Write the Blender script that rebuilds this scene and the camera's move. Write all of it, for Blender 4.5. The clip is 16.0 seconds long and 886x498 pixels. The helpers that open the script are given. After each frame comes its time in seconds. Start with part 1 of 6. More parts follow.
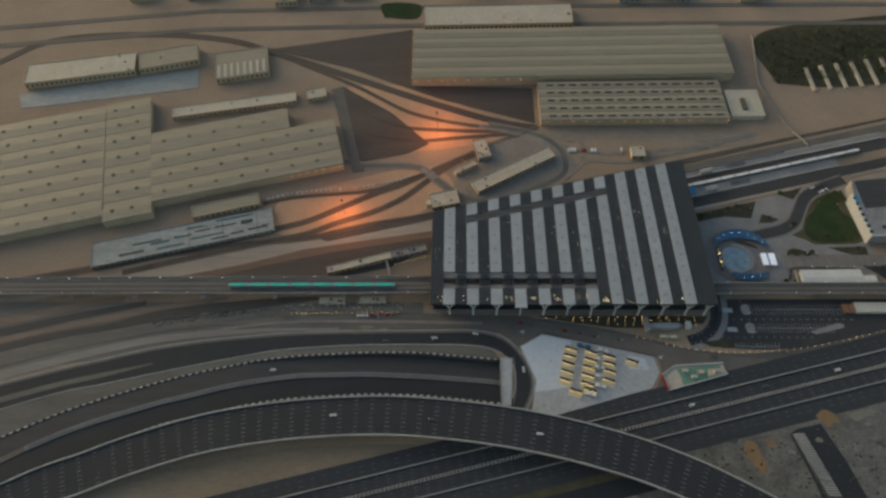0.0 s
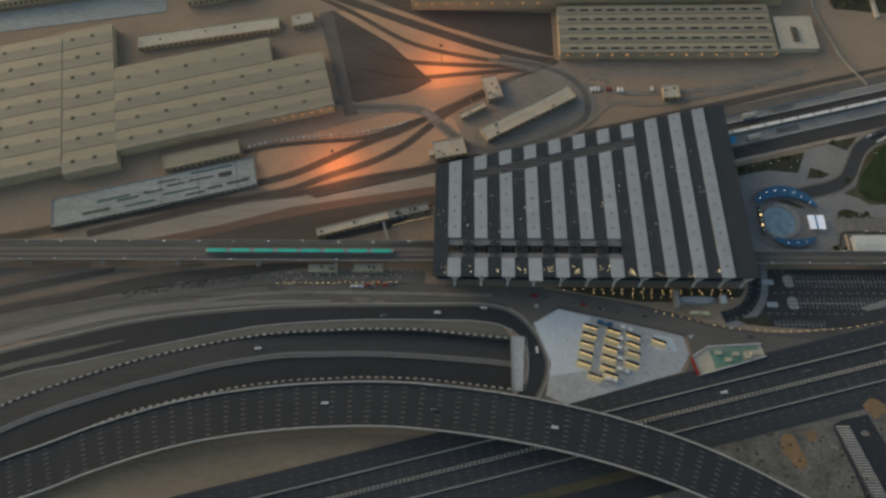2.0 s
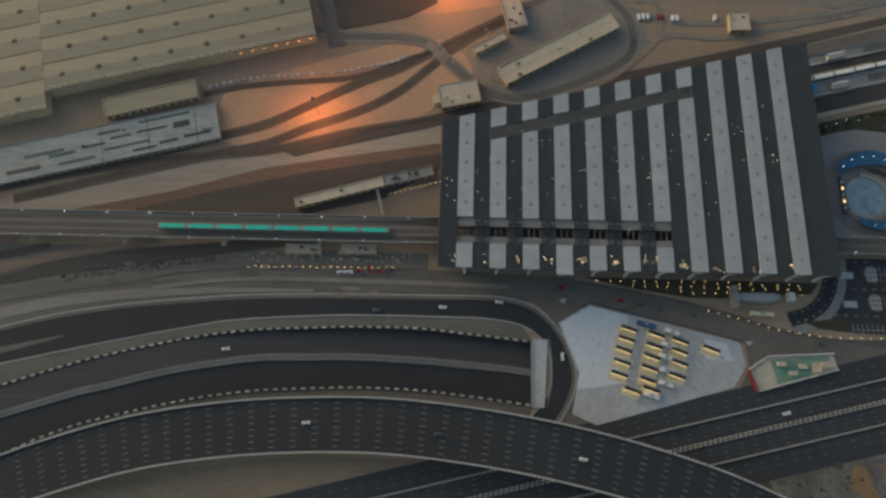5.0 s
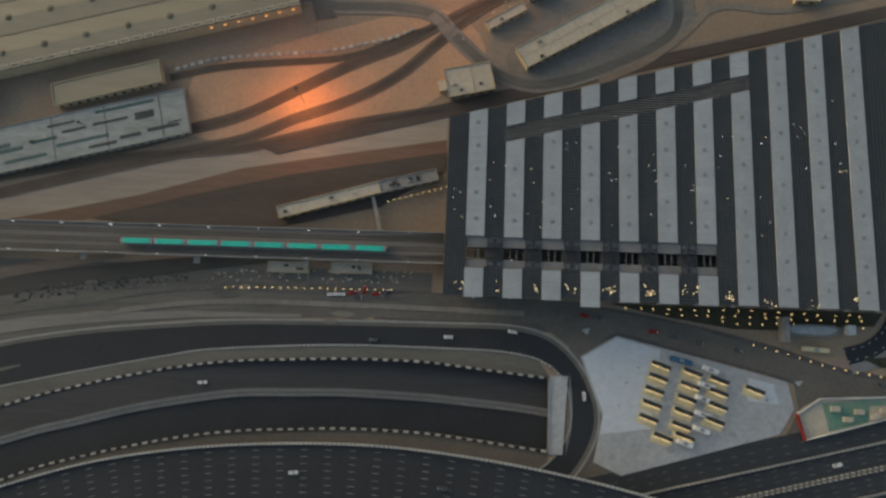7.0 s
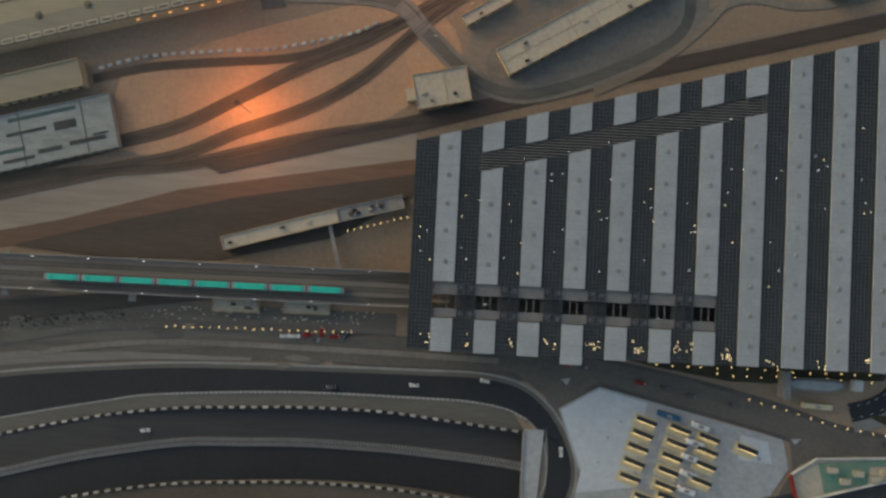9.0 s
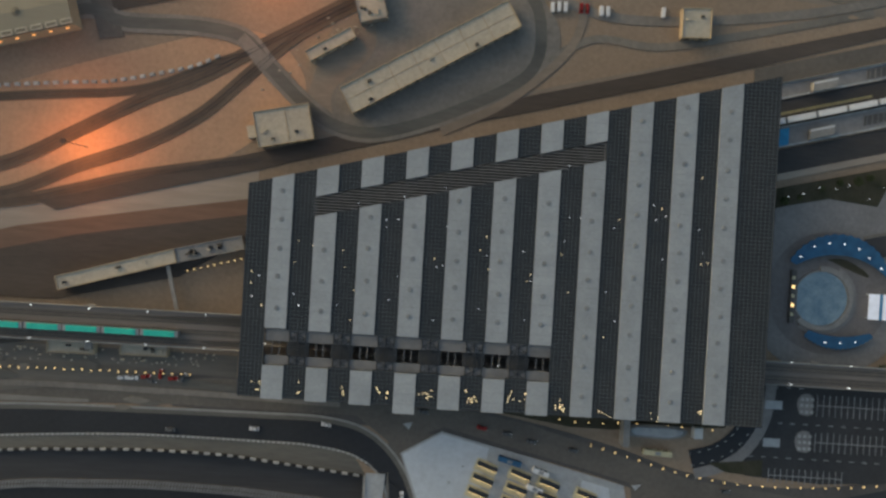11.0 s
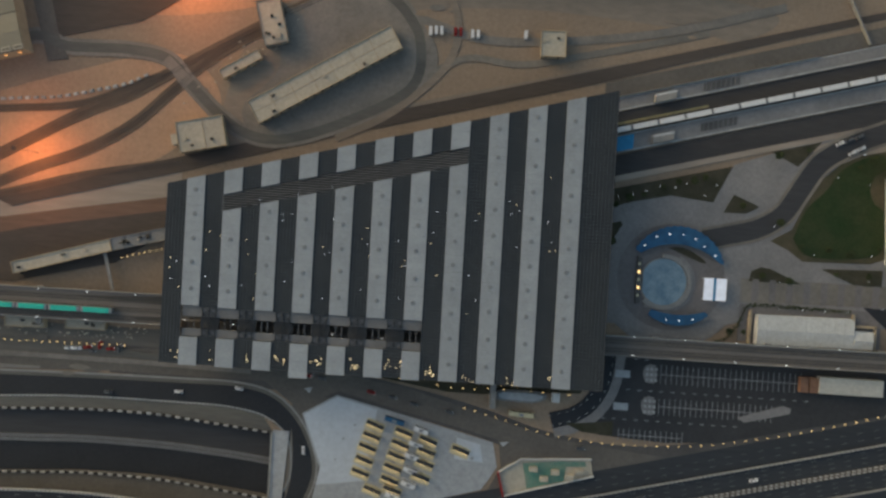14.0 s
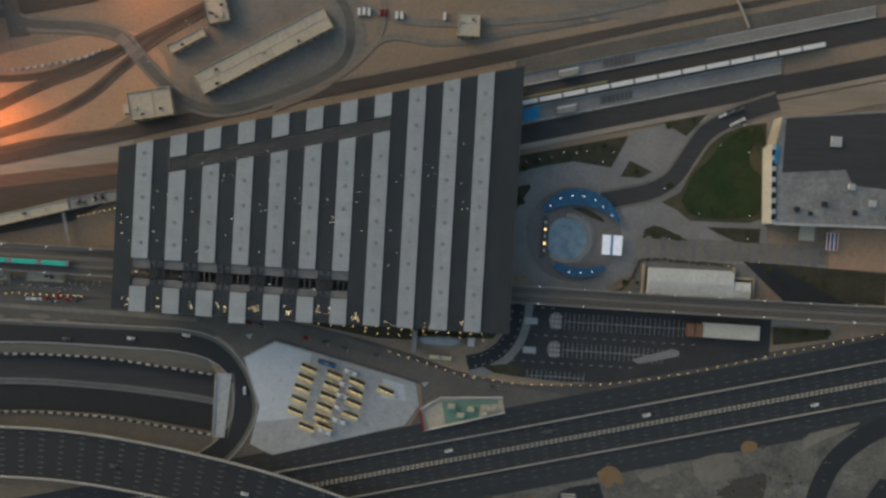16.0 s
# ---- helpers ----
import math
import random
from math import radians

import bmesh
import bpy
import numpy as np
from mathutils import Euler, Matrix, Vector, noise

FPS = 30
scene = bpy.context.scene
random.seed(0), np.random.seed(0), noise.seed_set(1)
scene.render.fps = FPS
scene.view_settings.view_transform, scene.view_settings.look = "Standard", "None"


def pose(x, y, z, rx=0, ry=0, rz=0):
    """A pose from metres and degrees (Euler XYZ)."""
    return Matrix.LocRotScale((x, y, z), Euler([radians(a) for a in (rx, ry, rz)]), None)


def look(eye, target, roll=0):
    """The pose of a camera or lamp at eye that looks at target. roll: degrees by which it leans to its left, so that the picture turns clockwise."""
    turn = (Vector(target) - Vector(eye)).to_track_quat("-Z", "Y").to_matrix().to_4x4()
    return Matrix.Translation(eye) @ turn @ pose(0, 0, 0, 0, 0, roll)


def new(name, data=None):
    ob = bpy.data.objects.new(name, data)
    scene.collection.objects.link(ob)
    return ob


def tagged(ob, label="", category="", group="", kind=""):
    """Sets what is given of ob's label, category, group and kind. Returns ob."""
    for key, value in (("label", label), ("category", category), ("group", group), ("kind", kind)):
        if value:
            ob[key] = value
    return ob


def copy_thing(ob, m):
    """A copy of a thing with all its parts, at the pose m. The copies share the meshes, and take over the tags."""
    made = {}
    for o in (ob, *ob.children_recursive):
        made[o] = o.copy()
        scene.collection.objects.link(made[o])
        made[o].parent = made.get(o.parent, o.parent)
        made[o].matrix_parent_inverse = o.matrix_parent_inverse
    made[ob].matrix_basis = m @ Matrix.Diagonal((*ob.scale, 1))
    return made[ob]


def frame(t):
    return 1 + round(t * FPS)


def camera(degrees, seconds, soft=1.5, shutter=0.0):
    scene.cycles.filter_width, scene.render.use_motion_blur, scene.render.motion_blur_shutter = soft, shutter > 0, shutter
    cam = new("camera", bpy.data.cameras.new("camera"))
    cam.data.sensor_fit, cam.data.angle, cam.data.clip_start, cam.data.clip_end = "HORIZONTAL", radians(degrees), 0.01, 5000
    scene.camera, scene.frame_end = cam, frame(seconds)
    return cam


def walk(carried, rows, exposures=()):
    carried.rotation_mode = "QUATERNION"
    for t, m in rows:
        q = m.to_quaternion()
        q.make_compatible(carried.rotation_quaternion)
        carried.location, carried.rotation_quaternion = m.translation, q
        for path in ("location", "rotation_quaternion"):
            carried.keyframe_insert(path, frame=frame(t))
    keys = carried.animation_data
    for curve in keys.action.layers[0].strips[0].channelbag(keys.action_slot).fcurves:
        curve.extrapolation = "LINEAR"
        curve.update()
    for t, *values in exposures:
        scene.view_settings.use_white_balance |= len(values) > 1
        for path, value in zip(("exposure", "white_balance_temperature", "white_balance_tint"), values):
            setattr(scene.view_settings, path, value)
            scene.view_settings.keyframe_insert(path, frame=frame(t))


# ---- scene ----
cam = camera(66.02, 16.0, soft=2.7)
# seconds, x, y, z, and the turn about x, y, z in degrees
PATH = [
    (0, 2.53, -0.09, 506.79, 34.454, 1.315, 0.844),
    (0.5, -0.75, 19.89, 500.20, 32.252, 1.127, 0.751),
    (1, -1.94, 38.43, 491.52, 30.279, 1.137, 0.710),
    (1.5, -1.45, 56.47, 482.44, 28.436, 1.277, 0.883),
    (2, -0.76, 75.63, 472.13, 26.478, 1.420, 1.114),
    (2.5, -1.60, 92.29, 461.44, 24.972, 1.414, 1.222),
    (3, -3.86, 108.77, 450.98, 23.228, 1.287, 1.315),
    (5.5, -10.47, 188.20, 396.84, 15.278, 1.063, 1.931),
    (6, -11.04, 205.69, 386.06, 13.566, 1.240, 2.102),
    (6.5, -11.14, 223.91, 376.70, 11.705, 1.488, 2.268),
    (7, -11.95, 242.79, 366.19, 9.783, 1.611, 2.291),
    (7.5, -12.77, 260.74, 355.91, 7.936, 1.662, 2.326),
    (8, -13.80, 280.00, 345.56, 5.308, 1.720, 2.375),
    (10.5, 47.52, 351.02, 323.47, -0.716, 0.350, 3.550),
    (11, 65.48, 352.77, 323.71, -0.702, 0.239, 3.501),
    (11.5, 81.93, 354.56, 323.83, -0.764, 0.504, 3.430),
    (12, 98.23, 356.60, 323.84, -0.882, 0.718, 3.375),
    (12.5, 110.13, 357.76, 334.61, -0.863, 1.406, 3.374),
    (13, 120.51, 357.79, 349.13, -0.744, 1.903, 3.477),
    (13.5, 128.03, 356.25, 362.33, -0.760, 2.026, 3.507),
    (14, 134.49, 354.70, 376.00, -1.100, 1.838, 3.486),
    (14.5, 143.72, 349.71, 389.14, -1.221, 1.803, 3.504),
    (15, 152.70, 342.51, 403.77, -1.249, 1.405, 3.522),
    (15.5, 162.91, 338.85, 416.62, -1.432, 1.032, 3.503),
    (16, 172.47, 336.21, 418.10, -1.492, 0.599, 3.593),
]
K = 0.88  # metres to a unit of the site plan, in which the path and all places below are given
walk(cam, [(t, pose(K * x, K * y, K * z, rx, ry, rz)) for t, x, y, z, rx, ry, rz in PATH], exposures=[(0.0, 0.70, 7150, 6), (16.0, 0.70, 7150, 6)])

# ---- dusk sky: thick haze, the sun just gone ----
world = bpy.data.worlds.new("dusk_sky")
scene.world = world
world.use_nodes = True
wn = world.node_tree
sky = wn.nodes.new("ShaderNodeTexSky")
sky.sky_type, sky.sun_disc = "NISHITA", False
sky.sun_elevation, sky.sun_rotation = radians(12), radians(-60)
sky.air_density, sky.dust_density, sky.ozone_density = 1.0, 2.5, 1.0
wn.links.new(sky.outputs[0], wn.nodes["Background"].inputs[0])
wn.nodes["Background"].inputs[1].default_value = 0.13
sun = new("sun", bpy.data.lights.new("sun", "SUN"))
sun.data.energy, sun.data.angle, sun.data.color = 0.5, radians(50), (1.0, 0.84, 0.68)
sun.matrix_world = look((0, 0, 900), (520, -300, 700))


# ---- materials ----
def material(name, base, other=None, scale=0.05, fine=0.8, rough=0.85, metal=0.0, bump=0.15, emit=0.0, spread=0.5, specular=0.3, streak=None, island=0.0, fine_mix=0.16):
    """A surface that varies slowly (stains, wear) between two colours and finely in brightness; sizes in metres."""
    m = bpy.data.materials.new(name)
    m.use_nodes = True
    nt, link = m.node_tree, m.node_tree.links.new
    b = nt.nodes["Principled BSDF"]
    other = other or tuple(c * 0.7 for c in base)
    geo = nt.nodes.new("ShaderNodeNewGeometry")
    where = geo.outputs["Position"]
    if streak:
        mp = nt.nodes.new("ShaderNodeMapping")
        mp.inputs["Rotation"].default_value = (0, 0, radians(streak[0]))
        mp.inputs["Scale"].default_value = (streak[1], 1.0, 1.0)
        link(where, mp.inputs["Vector"])
        where = mp.outputs[0]
    slow, quick = nt.nodes.new("ShaderNodeTexNoise"), nt.nodes.new("ShaderNodeTexNoise")
    for node, size, detail in ((slow, scale, 7), (quick, fine, 4)):
        node.inputs["Scale"].default_value = size
        node.inputs["Detail"].default_value = detail
        node.inputs["Roughness"].default_value = 0.68
        link(where, node.inputs["Vector"])
    ramp = nt.nodes.new("ShaderNodeMapRange")
    ramp.inputs[1].default_value, ramp.inputs[2].default_value = 0.5 - spread * 0.4, 0.5 + spread * 0.4
    link(slow.outputs[0], ramp.inputs[0])
    mix = nt.nodes.new("ShaderNodeMix")
    mix.data_type = "RGBA"
    mix.inputs[6].default_value, mix.inputs[7].default_value = (*base, 1), (*other, 1)
    link(ramp.outputs[0], mix.inputs[0])
    grain = nt.nodes.new("ShaderNodeMapRange")
    grain.inputs[1].default_value, grain.inputs[2].default_value = 0.25, 0.75
    grain.inputs[3].default_value, grain.inputs[4].default_value = 1 - fine_mix, 1 + fine_mix
    link(quick.outputs[0], grain.inputs[0])
    level = grain.outputs[0]
    if island:
        info = nt.nodes.new("ShaderNodeObjectInfo")
        shade = nt.nodes.new("ShaderNodeMapRange")
        shade.inputs[3].default_value, shade.inputs[4].default_value = 1 - island, 1 + island
        link(info.outputs["Random"], shade.inputs[0])
        times = nt.nodes.new("ShaderNodeMath")
        times.operation = "MULTIPLY"
        link(level, times.inputs[0])
        link(shade.outputs[0], times.inputs[1])
        level = times.outputs[0]
    scaled = nt.nodes.new("ShaderNodeVectorMath")
    scaled.operation = "SCALE"
    link(mix.outputs[2], scaled.inputs[0])
    link(level, scaled.inputs["Scale"])
    link(scaled.outputs[0], b.inputs["Base Color"])
    b.inputs["Roughness"].default_value, b.inputs["Metallic"].default_value = rough, metal
    b.inputs["Specular IOR Level"].default_value = specular
    if bump:
        bp = nt.nodes.new("ShaderNodeBump")
        bp.inputs["Strength"].default_value, bp.inputs["Distance"].default_value = bump, 0.2
        link(quick.outputs[0], bp.inputs["Height"])
        link(bp.outputs[0], b.inputs["Normal"])
    if emit:
        b.inputs["Emission Color"].default_value = (*base, 1)
        b.inputs["Emission Strength"].default_value = emit
    return m


DIRT = material("dirt", (0.335, 0.25, 0.178), (0.20, 0.152, 0.11), 0.014, 0.5, spread=0.75)
# sand made more orange, so the colour itself widens the sodium glow
SAND_AND_GLOW = material("sand", (0.48, 0.30, 0.185), (0.34, 0.22, 0.145), 0.03, 0.5, spread=0.6)
SANDROAD = material("sand_road", (0.37, 0.315, 0.255), (0.21, 0.175, 0.145), 0.03, 0.25, spread=0.6, streak=(-14, 0.12))
GREYDIRT = material("grey_dirt", (0.25, 0.225, 0.19), (0.125, 0.115, 0.10), 0.03, 0.4, spread=0.7)
TARMAC = material("asphalt", (0.030, 0.034, 0.040), (0.021, 0.024, 0.029), 0.04, 0.6, rough=0.8, spread=0.7)
HIGHWAY = material("highway_asphalt", (0.042, 0.047, 0.052), (0.030, 0.034, 0.039), 0.05, 0.6, rough=0.8, spread=0.6, streak=(-14.3, 0.08))
TARMAC_GREY = material("grey_asphalt", (0.060, 0.060, 0.062), (0.040, 0.041, 0.044), 0.05, 0.6, rough=0.8, spread=0.6, streak=(12, 0.08))
TARMAC_WORN = material("worn_asphalt", (0.11, 0.102, 0.095), (0.07, 0.066, 0.063), 0.04, 0.5)
TARMAC_DUSTY = material("dusty_asphalt", (0.155, 0.138, 0.118), (0.09, 0.083, 0.075), 0.03, 0.5, spread=0.7)
BALLAST = material("ballast", (0.098, 0.08, 0.068), (0.058, 0.049, 0.043), 0.03, 0.9, spread=0.6, streak=(-14, 0.15))
GREY_BALLAST = material("grey_ballast", (0.062, 0.058, 0.056), (0.045, 0.043, 0.043), 0.05, 0.9, spread=0.6, streak=(14.4, 0.15))
CONCRETE = material("concrete", (0.30, 0.29, 0.27), (0.19, 0.185, 0.175), 0.06, 0.7, spread=0.7)
DECK = material("deck_concrete", (0.19, 0.17, 0.155), (0.115, 0.105, 0.10), 0.05, 0.5, spread=0.8, streak=(0, 0.08))
WHITE_PLAZA = material("white_plaza_paving", (0.53, 0.575, 0.61), (0.43, 0.475, 0.51), 0.03, 0.4, spread=0.7, fine_mix=0.1)
GREY_PLAZA = material("grey_plaza_paving", (0.40, 0.42, 0.43), (0.30, 0.315, 0.32), 0.04, 0.4, spread=0.7, fine_mix=0.18)
PLAZA_STAIN = material("stained_paving", (0.33, 0.345, 0.35), (0.25, 0.26, 0.265), 0.2, 0.8)
PAVING = material("paving", (0.262, 0.25, 0.24), (0.175, 0.168, 0.163), 0.05, 0.6, spread=0.7)
GRASS = material("grass", (0.045, 0.065, 0.03), (0.075, 0.07, 0.04), 0.06, 1.2, rough=1.0, bump=0.6, spread=0.6, specular=0.05)
LAWN = material("lawn", (0.023, 0.047, 0.020), (0.052, 0.062, 0.032), 0.06, 0.9, rough=1.0, bump=0.5, specular=0.05)
BED = material("planting_bed", (0.038, 0.043, 0.026), (0.085, 0.074, 0.056), 0.12, 1.5, rough=1.0, bump=0.8, spread=0.6, specular=0.05)
PANEL = material("roof_panel", (0.36, 0.388, 0.405), (0.25, 0.275, 0.292), 0.11, 0.9, rough=0.55, bump=0.03, spread=0.8, fine_mix=0.12, island=0.07)
ROOF_GLASS = material("dark_roof_glass", (0.021, 0.027, 0.031), (0.038, 0.042, 0.044), 0.08, 0.8, rough=0.45, bump=0.0)
ROOF_BAR = material("roof_bar", (0.095, 0.104, 0.108), (0.065, 0.073, 0.077), 0.1, 0.8, rough=0.5, bump=0.0)
DARK_STEEL = material("dark_steel", (0.05, 0.055, 0.06), None, 0.2, 1.0, rough=0.5, metal=0.3)
WHITE_STEEL = material("white_steel", (0.62, 0.62, 0.60), (0.5, 0.5, 0.48), 0.2, 1.0, rough=0.5)
CREAM_ROOF = material("cream_metal_roof", (0.285, 0.253, 0.182), (0.222, 0.197, 0.145), 0.02, 0.3, rough=0.6, spread=0.8, fine_mix=0.1, streak=(15, 0.2), bump=0.05)
CREAM_WALL = material("cream_wall", (0.42, 0.34, 0.23), (0.33, 0.27, 0.19), 0.08, 0.5)
PALE_ROOF = material("pale_roof", (0.50, 0.45, 0.35), (0.36, 0.32, 0.255), 0.08, 0.5, rough=0.7, spread=0.8)
BLUEGREY = material("pale_blue_roof", (0.30, 0.325, 0.32), (0.18, 0.20, 0.19), 0.05, 0.5, rough=0.65, spread=0.65, streak=(-16, 0.3), fine_mix=0.25)
COWL = material("weathered_cowl", (0.20, 0.175, 0.128), (0.14, 0.122, 0.092), 0.3, 1.0, island=0.2)
DARK_GAP = material("roof_edge_dark", (0.12, 0.105, 0.085), None, 0.1, 0.8)
TEAL = material("teal_train_roof", (0.025, 0.52, 0.40), (0.02, 0.43, 0.34), 0.2, 0.8, rough=0.45, bump=0.0)
SILVER = material("grey_train_metal", (0.35, 0.36, 0.36), None, 0.2, 0.8, rough=0.4, metal=0.5, bump=0.0)
TEAL_DARK = material("dark_teal_sheet", (0.03, 0.075, 0.075), (0.05, 0.10, 0.10), 0.2, 0.8, rough=0.6)
ORANGE_METAL = material("rust_orange_metal", (0.27, 0.145, 0.085), (0.19, 0.10, 0.065), 0.3, 1.0, rough=0.6)
BLUE = material("blue_fabric", (0.03, 0.13, 0.25), (0.02, 0.07, 0.14), 0.25, 1.0, rough=0.7)
BRIGHT_BLUE = material("bright_blue_sheet", (0.02, 0.22, 0.42), None, 0.3, 1.0, rough=0.5)
POOL_WATER = material("pool_water", (0.27, 0.36, 0.40), (0.11, 0.19, 0.25), 0.16, 1.0, rough=0.15, bump=0.1, specular=0.5)
GREEN_PAINT = material("green_court_paint", (0.06, 0.22, 0.17), (0.2, 0.26, 0.2), 0.15, 0.8, spread=0.5)
RED = material("red_paint", (0.35, 0.03, 0.025), None, 0.3, 1.0, rough=0.4)
LINE = material("road_paint", (0.46, 0.46, 0.44), (0.25, 0.25, 0.24), 0.3, 1.5, fine_mix=0.3)
FAINT_LINE = material("worn_road_paint", (0.17, 0.17, 0.165), (0.08, 0.08, 0.08), 0.2, 1.2, fine_mix=0.4)
KERB_WHITE = material("white_kerb", (0.45, 0.45, 0.43), (0.34, 0.34, 0.325), 0.2, 1.0, island=0.2)
MEDIAN_STONE = material("median_stone", (0.27, 0.275, 0.28), (0.19, 0.195, 0.20), 0.2, 1.0)
KERB_BLACK = material("black_kerb", (0.03, 0.03, 0.03), None, 0.2, 1.0, island=0.2)
BARRIER = material("barrier_concrete", (0.30, 0.30, 0.285), (0.2, 0.2, 0.19), 0.15, 1.0, island=0.15)
WHITE = material("white_paint", (0.7, 0.7, 0.69), (0.62, 0.62, 0.61), 0.4, 1.2, rough=0.45, bump=0.0, fine_mix=0.06)
YELLOW = material("yellow_paint_and_lamplight", (0.60, 0.54, 0.35), (0.50, 0.45, 0.29), 0.3, 1.2, rough=0.6)
YELLOW_EDGE = material("worn_yellow_paint", (0.30, 0.27, 0.14), (0.16, 0.15, 0.10), 0.15, 1.0, spread=0.7)
BLACK = material("black_rubber_and_shade", (0.02, 0.02, 0.02), None, 0.3, 1.0, rough=0.8)
WINDOW = material("dark_window", (0.02, 0.023, 0.026), None, 0.3, 1.0, rough=0.15, bump=0.0, specular=0.5)
WARM = material("warm_lamp", (1.0, 0.70, 0.32), None, emit=0.9, fine_mix=0.0, bump=0.0)
STRIP_LAMP = material("strip_lamp", (1.0, 0.72, 0.34), None, emit=1.1, fine_mix=0.0, bump=0.0)
PALE_LAMP = material("pale_warm_lamp", (1.0, 0.82, 0.5), None, emit=0.9, fine_mix=0.0, bump=0.0)
COOL = material("cool_lamp", (0.85, 0.92, 1.0), None, emit=0.75, fine_mix=0.0, bump=0.0)
ORANGE_LAMP = material("orange_lamp", (1.0, 0.45, 0.16), None, emit=0.6, fine_mix=0.0, bump=0.0)
SCREEN = material("white_screen", (0.66, 0.70, 0.80), None, 0.3, 1.0, emit=0.25, fine_mix=0.03, bump=0.0)
DARK_WALL = material("dark_wall_concrete", (0.13, 0.125, 0.12), (0.08, 0.078, 0.075), 0.1, 0.8)
YARD = material("yard_dust", (0.275, 0.225, 0.175), (0.18, 0.15, 0.122), 0.03, 0.4, spread=0.7, streak=(-25, 0.3))
TENT = material("tent_fabric", (0.56, 0.57, 0.55), (0.45, 0.46, 0.44), 0.1, 0.6, rough=0.7, spread=0.8)
CREAM_SHEET = material("cream_sheet", (0.55, 0.52, 0.44), (0.45, 0.42, 0.36), 0.1, 0.6, rough=0.6)
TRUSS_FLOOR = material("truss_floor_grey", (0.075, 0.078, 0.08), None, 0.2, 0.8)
SLOT_GREY = material("slot_canopy_grey", (0.20, 0.198, 0.195), (0.13, 0.13, 0.13), 0.1, 0.8)
ROOF_FELT = material("mottled_roof_felt", (0.27, 0.275, 0.275), (0.13, 0.135, 0.14), 0.06, 0.5, spread=0.6, fine_mix=0.3)
VENT = material("roof_vent_metal", (0.23, 0.25, 0.262), (0.17, 0.187, 0.20), 0.2, 1.0, rough=0.5)
LOUVRE = material("louvre_metal", (0.27, 0.265, 0.26), None, 0.2, 1.0, rough=0.5)
WEST_DIRT = material("western_dirt", (0.19, 0.173, 0.15), (0.085, 0.08, 0.072), 0.05, 0.5, spread=0.7, streak=(-12, 0.1))
PALE_DUST = material("pale_dust", (0.26, 0.245, 0.22), (0.15, 0.14, 0.125), 0.05, 0.5, spread=0.7, streak=(-12, 0.12))
BROWN_DUST = material("brown_dust", (0.235, 0.175, 0.13), (0.15, 0.115, 0.09), 0.05, 0.5, spread=0.7, streak=(-12, 0.12))
RED_EARTH = material("red_earth", (0.20, 0.118, 0.082), (0.12, 0.085, 0.064), 0.05, 0.5, spread=0.7, streak=(-14, 0.12))
DARK_DUST_AND_GAP = material("dark_dust_and_gap", (0.085, 0.077, 0.068), (0.055, 0.052, 0.047), 0.05, 0.6, spread=0.7, streak=(-12, 0.12))
VERGE = material("dusty_verge", (0.155, 0.148, 0.13), (0.085, 0.083, 0.075), 0.05, 0.6, spread=0.6, streak=(-14, 0.2))
BROWN_SAND = material("brown_sand", (0.27, 0.205, 0.14), (0.165, 0.13, 0.095), 0.04, 0.5, spread=0.7, streak=(-10, 0.3))
HEAP_SAND = material("heaped_sand", (0.27, 0.165, 0.085), (0.15, 0.105, 0.065), 0.12, 0.8, spread=0.7)
RUBBLE = material("rubble_ground", (0.19, 0.182, 0.165), (0.066, 0.065, 0.06), 0.07, 0.5, spread=0.55, fine_mix=0.35)
CARPARK = material("car_park_asphalt", (0.048, 0.049, 0.051), (0.034, 0.035, 0.037), 0.05, 0.6, rough=0.85)
COURT = material("court_paving", (0.20, 0.185, 0.178), (0.145, 0.135, 0.13), 0.08, 0.7, spread=0.7)
DRY_GRASS = material("dry_grass", (0.115, 0.095, 0.065), (0.05, 0.055, 0.032), 0.06, 1.0, rough=1.0, bump=0.5, spread=0.55, specular=0.05)
PAINT_DASH = material("flyover_paint", (0.22, 0.22, 0.215), (0.10, 0.10, 0.10), 0.2, 1.2, fine_mix=0.3)
STALL_PAINT = material("stall_paint", (0.33, 0.335, 0.335), (0.17, 0.17, 0.17), 0.2, 1.2, fine_mix=0.3)
TRACKBED = material("sandy_ballast", (0.15, 0.112, 0.082), (0.085, 0.067, 0.053), 0.05, 0.8, spread=0.6)
APRON = material("grey_apron_dust", (0.25, 0.225, 0.195), (0.15, 0.138, 0.122), 0.06, 0.5, spread=0.6)
LEAF = material("leaves", (0.035, 0.05, 0.022), (0.06, 0.07, 0.035), 0.3, 1.5, rough=0.9, specular=0.1)
BARK = material("bark", (0.10, 0.075, 0.05), None, 0.5, 2.0)


# ---- shaping helpers ----
def mesh_of(name, bm, mat):
    me = bpy.data.meshes.new(name)
    bmesh.ops.scale(bm, vec=(K, K, K), verts=bm.verts)
    bm.normal_update()
    bm.to_mesh(me)
    bm.free()
    me.materials.append(mat)
    return me


def spot(x, y, z=0.0, turn=0.0):
    """A pose on the site plan."""
    return pose(K * x, K * y, K * z, 0, 0, turn)


def part(name, bm, mat, parent=None, label="", kind="", category=""):
    me = mesh_of(name, bm, mat)
    ob = new(name, me)
    ob.parent = parent
    return tagged(ob, label, category, "", kind)


def shared(name, me, parent, m):
    ob = new(name, me)
    ob.parent, ob.matrix_basis = parent, m
    return ob


def thing(name, label, category, group="", kind="", at=(0, 0, 0), turn=0.0):
    ob = new(name)
    ob.matrix_basis = spot(*at, turn)
    return tagged(ob, label, category, group, kind)


